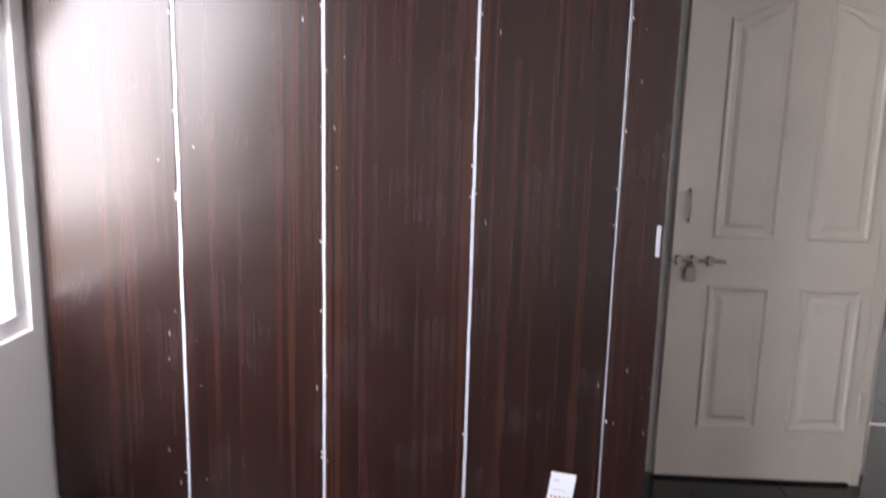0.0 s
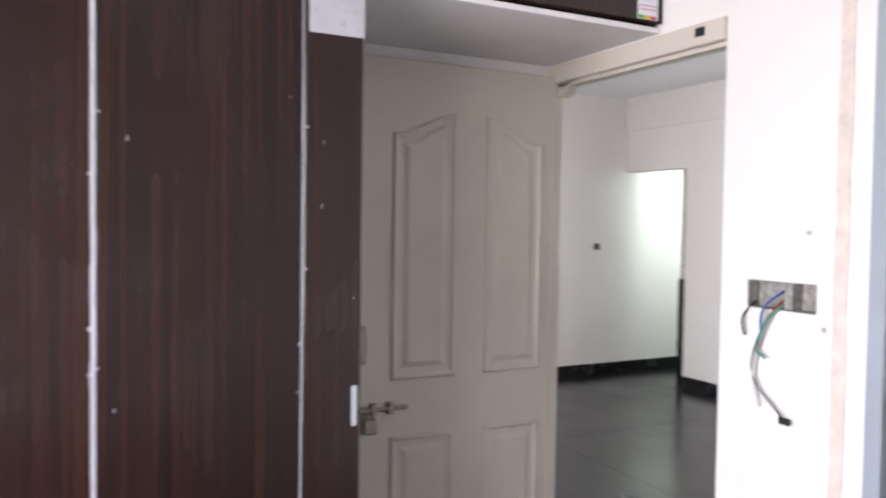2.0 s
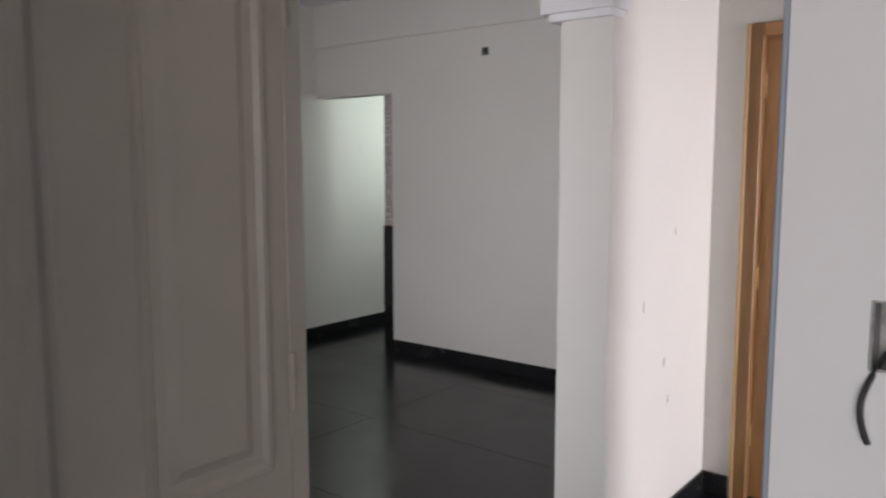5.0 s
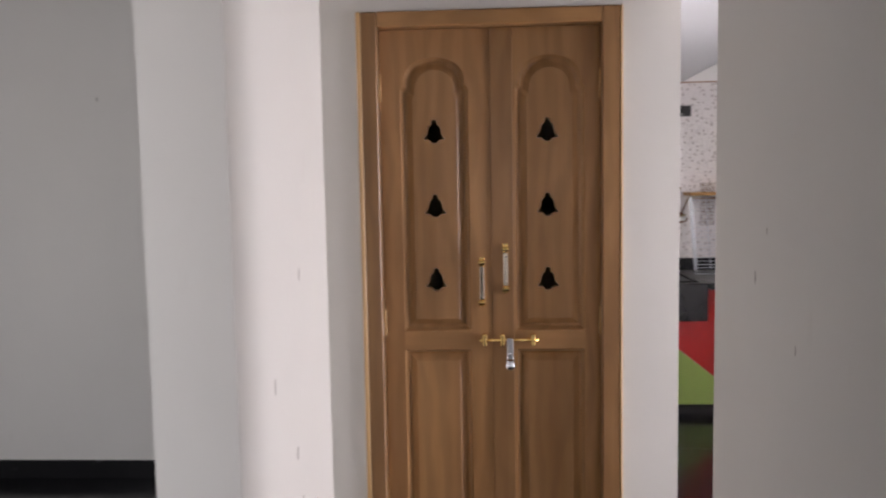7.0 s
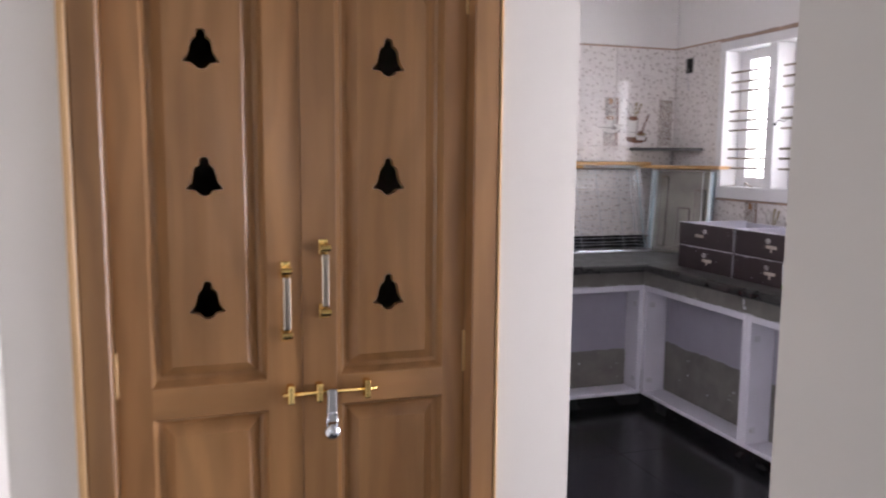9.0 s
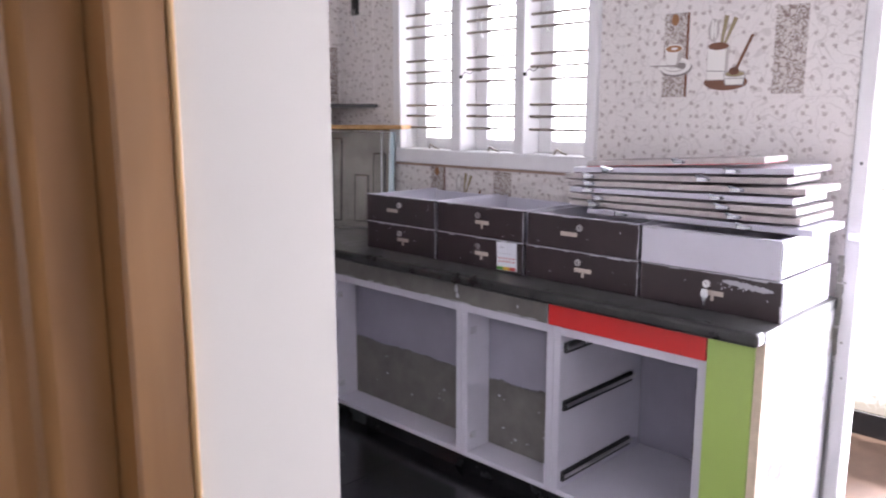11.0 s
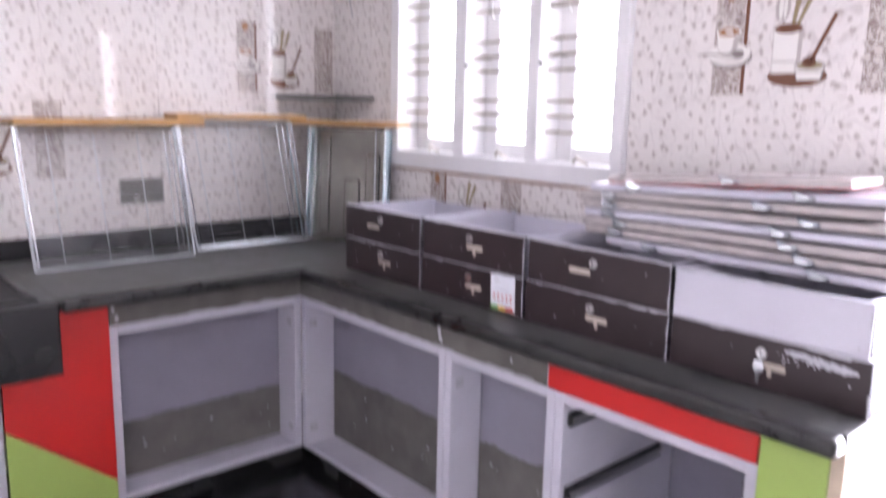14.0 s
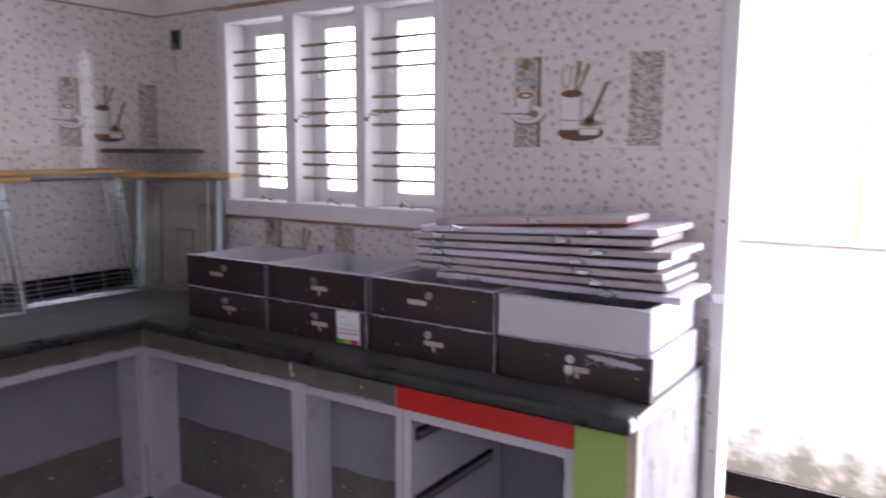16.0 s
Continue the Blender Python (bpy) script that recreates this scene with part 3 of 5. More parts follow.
    part("strike_plate", rbox(0.20, 0.235, ya - 0.003, ya + 0.001, 2.060, 2.085, 0.001), M_BLACK, f, "black strike hole")
    bm = bmesh.new()
    poly_prism(bm, [(-0.489, 2.034), (-0.489, 1.985), (-0.463, 1.985), (-0.433, 2.0), (-0.403, 2.034)], lambda u, v, w: Vector((u, DOORWALL + 0.005 + w, v)), 0.04)
    part("corner_bracket", bm, M_CREAM, f)


cream_door()


# ---- carved double door ----
def bell_outline(cx, top):
    """The outline of a temple bell, 0.082 wide and 0.095 high."""
    half = [(0.0, 0.0), (0.006, -0.001), (0.010, -0.005), (0.0115, -0.012), (0.0115, -0.020), (0.018, -0.023), (0.0235, -0.029), (0.0265, -0.038), (0.028, -0.052), (0.031, -0.062),
            (0.0365, -0.070), (0.042, -0.0765), (0.0425, -0.0805), (0.030, -0.0815), (0.020, -0.0835), (0.0165, -0.089), (0.009, -0.095), (0.0, -0.097)]
    pts = [(cx + u * 0.86, top + v * 0.86) for u, v in half]
    return pts + [(cx - u * 0.86, top + v * 0.86) for u, v in half[-2:0:-1]]


def round_arch(a, b, c, shoulder, apex):
    """A panel outline with a cathedral top: shoulders with small steps and an arch."""
    mid, h = (a + b) / 2, (b - a) / 2
    pts = [(a, c), (b, c), (b, shoulder)]
    n = 16
    for k in range(n + 1):
        f = k / n
        ang = math.pi * f
        pts.append((mid + h * 0.90 * math.cos(ang), shoulder + 0.012 + (apex - shoulder - 0.012) * math.sin(ang) ** 0.75))
    pts.append((a, shoulder))
    return pts


def inset_pts(pts, k):
    us, vs = [p[0] for p in pts], [p[1] for p in pts]
    cu, cv = (min(us) + max(us)) / 2, (min(vs) + max(vs)) / 2
    hu, hv = (max(us) - min(us)) / 2, (max(vs) - min(vs)) / 2
    return [(cu + (u - cu) * (1 - k / hu), cv + (v - cv) * (1 - k / hv)) for u, v in pts]


def fill_with_holes(bm, loops, lift, w):
    es = []
    for pts in loops:
        vs = [bm.verts.new(lift(u, v, w)) for u, v in pts]
        es += [bm.edges.new((vs[k], vs[(k + 1) % len(vs)])) for k in range(len(vs))]
    bmesh.ops.triangle_fill(bm, edges=es, use_beauty=True, use_dissolve=False, normal=(0, -1, 0))


def double_door():
    d = thing("carved_double_door", (-0.068, 0.05, 0), "varnished teak double door with bell cut-outs, bolted and padlocked", "door")
    yf = 0.040                                         # face of stiles and rails
    part("frame_jamb", rbox(-0.514, -0.458, -0.010, 0.11, 0, 2.118, 0.004), M_TEAKD, d)
    part("frame_edge", rbox(-0.530, -0.5145, -0.012, 0.11, 0, 2.118, 0.003), M_TEAKL, d, "pale outer edge of the frame")
    part("frame_jamb", rbox(0.324, 0.3855, -0.010, 0.11, 0, 2.118, 0.004), M_TEAKD, d)
    part("frame_edge", rbox(0.386, 0.392, -0.012, 0.11, 0, 2.118, 0.002), M_TEAKL, d, "pale outer edge of the frame")
    part("frame_head", rbox(-0.457, 0.323, -0.010, 0.11, 2.064, 2.118, 0.004), M_TEAKX, d)
    lift = lambda u, v, w: Vector((u, yf + w, v))      # w grows into the door
    for side, (l, r, pa, pb, bx) in enumerate(((-0.456, -0.066, -0.385, -0.142, -0.266), (-0.064, 0.322, 0.022, 0.268, 0.137))):
        leaf = bmesh.new()
        up = round_arch(pa, pb, 0.985, 1.855, 1.965)
        low = [(pa, 0.20), (pb, 0.20), (pb, 0.915), (pa, 0.915)]
        fill_with_holes(leaf, [[(l, 0.012), (r, 0.012), (r, 2.062), (l, 2.062)], up, low], lift, 0.0)
        for loop in ([(l, 0.012), (r, 0.012), (r, 2.062), (l, 2.062)], up, low):
            n = len(loop)
            a = [leaf.verts.new(lift(u, v, 0)) for u, v in loop]
            b = [leaf.verts.new(lift(u, v, 0.032)) for u, v in loop]
            for k in range(n):
                leaf.faces.new((a[k], a[(k + 1) % n], b[(k + 1) % n], b[k]))
        body = part("leaf", leaf, M_TEAK, d)
        rail = bmesh.new()
        box(rail, pa, pb, yf - 0.0015, yf + 0.004, 0.918, 0.982)
        part("lock_rail", rail, M_TEAKX, body)
        bells = [bell_outline(bx, z) for z in (1.746, 1.480, 1.213)]
        for outline, holes in ((up, bells), (low, [])):
            bm = bmesh.new()
            rings = []
            for k, h in ((0.0, 0.0), (0.004, 0.006), (0.011, 0.020), (0.017, 0.023), (0.020, 0.023), (0.043, 0.005), (0.046, 0.005)):
                rings.append([bm.verts.new(lift(u, v, h)) for u, v in inset_pts(outline, k)])
            n = len(outline)
            for r0, r1 in zip(rings, rings[1:]):
                for k in range(n):
                    bm.faces.new((r0[k], r0[(k + 1) % n], r1[(k + 1) % n], r1[k]))
            fill_with_holes(bm, [inset_pts(outline, 0.046)] + holes, lift, 0.005)
            for loop in holes:
                a = [bm.verts.new(lift(u, v, 0.005)) for u, v in loop]
                b = [bm.verts.new(lift(u, v, 0.024)) for u, v in loop]
                for k in range(len(loop)):
                    bm.faces.new((a[k], a[(k + 1) % len(loop)], b[(k + 1) % len(loop)], b[k]))
            bmesh.ops.remove_doubles(bm, verts=list(bm.verts), dist=0.00005)
            part("raised_panel", bm, M_TEAK, body)
    part("meeting_stile", rbox(-0.066, 0.014, yf - 0.005, yf - 0.0005, 0.012, 2.062, 0.002), M_TEAKD, d, "darker meeting stile")
    # backing of the leaves
    bk = bmesh.new()
    for (a, b) in ((-0.456, -0.066), (-0.064, 0.322)):
        for u, v in ((a, a + 0.07), (b - 0.07, b)):
            box(bk, u, v, yf + 0.030, yf + 0.034, 0.012, 2.062)
    part("back_stiles", bk, M_TEAK, d)
    for hx, top in ((-0.102, 1.252), (-0.017, 1.300)):
        h = part("pull_handle", rbox(hx - 0.009, hx + 0.009, yf - 0.040, yf - 0.030, top - 0.150, top - 0.030, 0.004, 2), M_NICKEL, d, "steel bar with brass ends")
        bm = bmesh.new()
        for z0, z1 in ((top - 0.035, top), (top - 0.178, top - 0.145)):
            box(bm, hx - 0.010, hx + 0.010, yf - 0.012, yf, z0, z1)
            tube(bm, (hx, yf - 0.036, (z0 + z1) / 2), (hx, yf, (z0 + z1) / 2), 0.008, 10)
            tube(bm, (hx - 0.011, yf - 0.036, (z0 + z1) / 2), (hx + 0.011, yf - 0.036, (z0 + z1) / 2), 0.009, 10)
        bmesh.ops.bevel(bm, geom=[e for e in bm.edges if e.calc_length() > 0.012], offset=0.0015, segments=1, affect="EDGES")
        part("brass_end", bm, M_BRASS, h, "polished brass mount")
    bm = bmesh.new()
    tube(bm, (-0.112, yf - 0.020, 0.952), (0.102, yf - 0.020, 0.952), 0.005, 10)
    bolt = part("slide_bolt", bm, M_BRASS, d, "polished brass slide bolt", True)
    for hx in (-0.094, -0.030, 0.080):
        bm = rbox(hx - 0.008, hx + 0.008, yf - 0.028, yf, 0.930, 0.974, 0.004, 2)
        part("bolt_bracket", bm, M_BRASS, bolt)
    bm = rbox(-0.015, 0.008, yf - 0.034, yf - 0.028, 0.885, 0.960, 0.005, 2)
    part("hasp", bm, M_STEEL, bolt, "bright steel hasp")
    bm = bmesh.new()
    bmesh.ops.create_uvsphere(bm, u_segments=16, v_segments=10, radius=0.019, matrix=Matrix.Translation((-0.004, yf - 0.034, 0.862)) @ Matrix.Diagonal((1, 0.7, 1, 1)))
    path_tube(bm, [(-0.016, yf - 0.032, 0.872), (-0.014, yf - 0.032, 0.900), (-0.004, yf - 0.032, 0.908), (0.006, yf - 0.032, 0.900), (0.008, yf - 0.032, 0.872)], 0.003, 6)
    part("padlock", bm, M_CHROME, d, "round chrome padlock", True)
    for hx in (-0.457, 0.323):
        for z in (0.30, 1.02, 1.86):
            part("hinge", rbox(hx - 0.005, hx + 0.005, yf - 0.006, yf + 0.004, z - 0.05, z + 0.05, 0.001), M_HINGE, d, "dull brass butt hinge")


double_door()


# ---- kitchen shell: tiles, window, back door ----
E_FACE, N_FACE = 2.870, 2.920
ROWS = [0.955, 1.240, 1.565, 1.890, 2.215]


def scroll_material():
    m, nt, b = nodes_of("scroll_print")
    v = coords(nt)
    n = noise_tex(nt, v, 30, 2, 0.5, 2.0)
    col = ramp(nt, n, [(0.43, (0.58, 0.53, 0.50)), (0.465, (0.26, 0.20, 0.18)), (0.525, (0.25, 0.19, 0.17)), (0.56, (0.60, 0.56, 0.53))])
    leaf = ramp(nt, noise_tex(nt, v, 52, 2, 0.5), [(0.60, grey(0)), (0.66, grey(0.7))])
    col = mix(nt, leaf, col, (0.24, 0.18, 0.16))
    nt.links.new(col, b.inputs["Base Color"])
    b.inputs["Roughness"].default_value = 0.14
    return m


M_SCROLL = scroll_material()
PR_WHITE = plain("print_white", (0.76, 0.74, 0.71), 0.15, vary=0.04)
PR_BROWN = plain("print_brown", (0.17, 0.075, 0.045), 0.15)
PR_COFFEE = plain("print_coffee", (0.34, 0.17, 0.085), 0.15)
PR_OLIVE = plain("print_olive", (0.30, 0.24, 0.14), 0.15)
PR_SHADE = plain("print_soft_grey", (0.46, 0.42, 0.40), 0.15)
PR_DARK = plain("print_dark_grey", (0.24, 0.21, 0.20), 0.15)


def ellipse(cu, cv, ru, rv, n=22):
    return [(cu + ru * math.cos(2 * math.pi * k / n), cv + rv * math.sin(2 * math.pi * k / n)) for k in range(n)]


def bar(u0, v0, u1, v1, w0, w1):
    du, dv = u1 - u0, v1 - v0
    s = math.hypot(du, dv)
    nu, nv = -dv / s, du / s
    return [(u0 + nu * w0, v0 + nv * w0), (u0 - nu * w0, v0 - nv * w0), (u1 - nu * w1, v1 - nv * w1), (u1 + nu * w1, v1 + nv * w1)]


def tile_motif(lift, owner):
    """The printed cup, spoon jar and scroll panel; lift(u, v, w) puts it on a wall."""
    layers = [
        ("scroll_print", M_SCROLL, 0.0004, [[(0, 0.004), (0.092, 0.004), (0.092, 0.324), (0, 0.324)], [(0.437, 0.010), (0.550, 0.010), (0.550, 0.318), (0.437, 0.318)]]),
        ("brown_bar", PR_BROWN, 0.0004, [[(0.094, 0.004), (0.106, 0.004), (0.106, 0.324), (0.094, 0.324)]]),
        ("rose_print", PR_COFFEE, 0.0008, [ellipse(0.045, 0.300, 0.016, 0.022)]),
        ("saucer_shadow_print", PR_DARK, 0.0007, [ellipse(0.056, 0.117, 0.070, 0.035)]),
        ("saucer_print", PR_WHITE, 0.0010, [ellipse(0.052, 0.124, 0.068, 0.034)]),
        ("saucer_ring_print", PR_SHADE, 0.0012, [ellipse(0.050, 0.124, 0.050, 0.023)]),
        ("saucer_well_print", PR_WHITE, 0.0014, [ellipse(0.048, 0.126, 0.047, 0.021)]),
        ("cup_shade_print", PR_SHADE, 0.0016, [[(0.005, 0.192), (0.013, 0.142), (0.030, 0.116), (0.060, 0.116), (0.076, 0.142), (0.086, 0.192)]]),
        ("cup_print", PR_WHITE, 0.0018, [[(0.007, 0.192), (0.015, 0.142), (0.032, 0.119), (0.050, 0.119), (0.060, 0.142), (0.066, 0.192)]]),
        ("cup_rim_print", PR_WHITE, 0.0020, [ellipse(0.0455, 0.191, 0.0405, 0.0165)]),
        ("coffee_print", PR_COFFEE, 0.0022, [ellipse(0.0455, 0.190, 0.035, 0.0130)]),
        ("foam_print", PR_WHITE, 0.0024, [ellipse(0.047, 0.190, 0.014, 0.005)]),
        ("spoon_print", PR_DARK, 0.0020, [bar(-0.055, 0.127, 0.06, 0.124, 0.0018, 0.003), ellipse(0.080, 0.124, 0.020, 0.012)]),
        ("tray_print", PR_BROWN, 0.0008, [ellipse(0.262, 0.056, 0.086, 0.030)]),
        ("whisk_print", PR_SHADE, 0.0006, [ellipse(0.205, 0.250, 0.022, 0.042), bar(0.209, 0.215, 0.218, 0.185, 0.003, 0.003)]),
        ("whisk_gap_print", PR_WHITE, 0.0008, [ellipse(0.200, 0.252, 0.0065, 0.036), ellipse(0.2125, 0.252, 0.005, 0.034)]),
        ("wooden_spoons_print", PR_OLIVE, 0.0010, [bar(0.236, 0.185, 0.254, 0.300, 0.004, 0.010), bar(0.246, 0.185, 0.290, 0.290, 0.004, 0.009)]),
        ("jar_shade_print", PR_SHADE, 0.0011, [[(0.186, 0.064), (0.268, 0.064), (0.270, 0.192), (0.184, 0.192)]]),
        ("jar_print", PR_WHITE, 0.0013, [[(0.188, 0.067), (0.256, 0.067), (0.258, 0.192), (0.186, 0.192)]]),
        ("jar_band_print", PR_DARK, 0.0015, [bar(0.184, 0.100, 0.262, 0.096, 0.0016, 0.0016)]),
        ("jar_mouth_print", PR_BROWN, 0.0017, [ellipse(0.227, 0.190, 0.041, 0.014)]),
        ("bowl_shade_print", PR_DARK, 0.0015, [[(0.253, 0.086), (0.262, 0.044), (0.332, 0.044), (0.341, 0.086)]]),
        ("bowl_print", PR_WHITE, 0.0017, [[(0.255, 0.086), (0.264, 0.047), (0.328, 0.047), (0.337, 0.086)]]),
        ("bowl_mouth_print", PR_SHADE, 0.0019, [ellipse(0.297, 0.087, 0.043, 0.014)]),
        ("bowl_inside_print", PR_OLIVE, 0.0021, [ellipse(0.297, 0.086, 0.036, 0.010)]),
        ("bowl_band_print", PR_DARK, 0.0021, [bar(0.258, 0.069, 0.336, 0.069, 0.0014, 0.0014)]),
        ("ladle_print", PR_BROWN, 0.0023, [bar(0.296, 0.092, 0.357, 0.225, 0.006, 0.006), ellipse(0.294, 0.096, 0.020, 0.014)]),
    ]
    for nm, mat, w, outs in layers:
        bm = bmesh.new()
        for pts in outs:
            poly_prism(bm, pts, lambda u, v, q: lift(u, v, w - 0.0004 + q), 0.0004)
        part(nm, bm, mat, owner)


def cut(rect, hole):
    """The parts of a rectangle outside a hole, as rectangles."""
    a, b, c, d = rect
    e, f, g, h = hole
    if b <= e or a >= f or d <= g or c >= h:
        return [rect]
    out = []
    if a < e:
        out.append((a, e, c, d))
    if b > f:
        out.append((f, b, c, d))
    m, n = max(a, e), min(b, f)
    if c < g:
        out.append((m, n, c, g))
    if d > h:
        out.append((m, n, h, d))
    return out


M_GROUT = plain("pale_grout", (0.68, 0.64, 0.62), 0.7)


def wall_tiles():
    back_n = structure("wall_tiles_north", rbox(0.592, 2.878, N_FACE + 0.002, N_FACE + 0.0095, 0.87, 2.212, 0), M_GROUT, "glazed printed kitchen tiles with cup and spoon motifs", "tiles")
    bm = bmesh.new()
    wall_y(bm, E_FACE + 0.002, E_FACE + 0.0095, 0.103, 2.919, 0.87, 2.212, [(1.13, 2.42, 1.24, 2.212)])
    back_e = structure("wall_tiles_east", bm, M_GROUT, "glazed printed kitchen tiles beside the window", "tiles")
    xs = [0.592] + [2.87 - 0.455 * k for k in range(4, -1, -1)]
    for a, b in zip(xs, xs[1:]):
        for c, d in zip(ROWS, ROWS[1:]):
            part("tile", rbox(a + 0.0005, b - 0.0005, N_FACE, N_FACE + 0.006, c + 0.0005, d - 0.0005, 0.0012), M_TILE, back_n)
    ys = [0.103, 0.338, 0.793, 1.248, 1.703, 2.157, 2.613, 2.919]
    for a, b in zip(ys, ys[1:]):
        for c, d in zip(ROWS, ROWS[1:]):
            for e, f, g, h in cut((a, b, c, d), (1.128, 2.421, 1.242, 2.3)):
                if f - e > 0.01 and h - g > 0.01:
                    part("tile", rbox(E_FACE, E_FACE + 0.006, e + 0.0005, f - 0.0005, g + 0.0005, h - 0.0005, 0.0012), M_TILE, back_e)
    # black upstand above the worktop
    bm = rbox(0.592, 2.866, N_FACE - 0.012, N_FACE + 0.001, 0.872, 0.962, 0.002)
    structure("upstand", bm, M_SKIRT, "black stone upstand behind the north worktop", "trim")
    tile_motif(lambda u, v, w: Vector((2.335 + u * 0.95, N_FACE - w, 1.560 + v)), back_n)
    tile_motif(lambda u, v, w: Vector((1.045 + u * 0.95, N_FACE - w, 1.185 + v)), back_n)
    tile_motif(lambda u, v, w: Vector((E_FACE - w, 0.833 - u, 1.565 + v)), back_e)
    tile_motif(lambda u, v, w: Vector((E_FACE - w, 2.157 - u, 0.905 + v)), back_e)
    bm = bmesh.new()
    box(bm, 0.592, 2.868, N_FACE - 0.002, N_FACE + 0.0095, 2.2125, 2.224)
    box(bm, E_FACE - 0.002, E_FACE + 0.0095, 2.43, 2.918, 2.2125, 2.224)
    structure("tile_edge_strip", bm, M_BROWNLINE, "raw brown grout line along the top of the tiles", "trim")
    bm = bmesh.new()
    rnd = random.Random(8)
    y = 2.45
    while y > 1.10:
        box(bm, E_FACE - 0.004 - rnd.uniform(0, 0.004), 2.8795, y - 0.06, y, 2.197 + rnd.uniform(-0.001, 0.001), 2.222 + rnd.uniform(-0.003, 0.004))
        y -= 0.06
    structure("window_head_strip", bm, M_BROWNLINE, "rough unpainted strip above the kitchen window", "trim")


wall_tiles()


def kitchen_window():
    w = thing("window_3", (2.9, 1.77, 1.25), "white wooden three-light kitchen window with steel security bars", "window")
    w["kind"] = "structure"
    x0, x1 = 2.842, 3.005
    part("window_sill", rbox(2.844, 2.99, 1.128, 2.421, 1.243, 1.318, 0.004), M_FRAME, w)
    part("window_frame", rbox(x0, x1, 1.128, 2.421, 2.140, 2.196, 0.004), M_FRAME, w)
    for a, b in ((1.128, 1.180), (1.519, 1.579), (1.922, 1.990), (2.365, 2.421)):
        part("window_frame", rbox(x0, x1, a, b, 1.318, 2.140, 0.004), M_FRAME, w)
    zs = [1.43, 1.49, 1.545, 1.66, 1.717, 1.775, 1.894, 1.950, 2.010]
    bays = [(1.180, 1.519), (1.579, 1.922), (1.990, 2.365)]
    for a, b in bays:
        for z in zs:
            bm = bmesh.new()
            tube(bm, (2.895, a, z), (2.895, b, z), 0.0064, 8)
            part("security_bar", bm, M_ANTIQUE, w)
        s = part("sash", rbox(2.962, 2.995, a, a + 0.034, 1.318, 2.140, 0.003), M_FRAME, w)
        part("sash_stile", rbox(2.962, 2.995, b - 0.075, b, 1.318, 2.140, 0.003), M_FRAME, s)
        part("sash_rail", rbox(2.962, 2.995, a + 0.034, b - 0.075, 1.318, 1.375, 0.003), M_FRAME, s)
        part("sash_rail", rbox(2.962, 2.995, a + 0.034, b - 0.075, 2.085, 2.140, 0.003), M_FRAME, s)
        pane = part("pane", rbox(2.977, 2.981, a + 0.034, b - 0.075, 1.375, 2.085, 0), M_GLASS, s)
        pane.visible_shadow = False
        bm = bmesh.new()
        yy = a + 0.10
        path_tube(bm, [(2.86, yy, 1.322), (2.85, yy + 0.02, 1.330), (2.85, yy + 0.05, 1.345), (2.86, yy + 0.07, 1.322)], 0.004, 6)
        part("window_stay", bm, M_ANTIQUE, w, "small dark metal window stay")
    for (a, b), zc in zip(bays[:2], (1.70, 1.70)):
        bm = bmesh.new()
        path_tube(bm, [(2.848, b - 0.004, zc - 0.02), (2.862, b - 0.012, zc + 0.006), (2.890, b - 0.020, zc - 0.004), (2.915, b - 0.030, zc + 0.014), (2.940, b - 0.045, zc + 0.010), (2.960, b - 0.055, zc + 0.024)], 0.0020, 6)
        tube(bm, (2.842, b + 0.004, zc - 0.018), (2.852, b - 0.006, zc - 0.018), 0.008, 8)
        part("catch", bm, M_IRON, w, "dark iron hook and eye")
        bm = bmesh.new()
        path_tube(bm, [(2.961, b - 0.045, 1.985), (2.945, b - 0.045, 1.975), (2.940, b - 0.045, 1.930), (2.945, b - 0.045, 1.885), (2.961, b - 0.045, 1.875)], 0.005, 8)
        part("pull_handle", bm, M_STEEL, w, "small steel sash pull")
    bm = bmesh.new()
    box(bm, E_FACE - 0.004, E_FACE + 0.004, 1.11, 2.425, 1.2285, 1.2425)
    part("sill_mortar", bm, M_BROWNLINE, w, "brown mortar line under the sill")


M_IRON = plain("dark_iron", (0.06, 0.055, 0.05), 0.5, 0.8)
kitchen_window()


M_MORTAR = plain("pale_grey_mortar", (0.30, 0.29, 0.26), 0.9, vary=0.3, scale=30, grain=0.4)


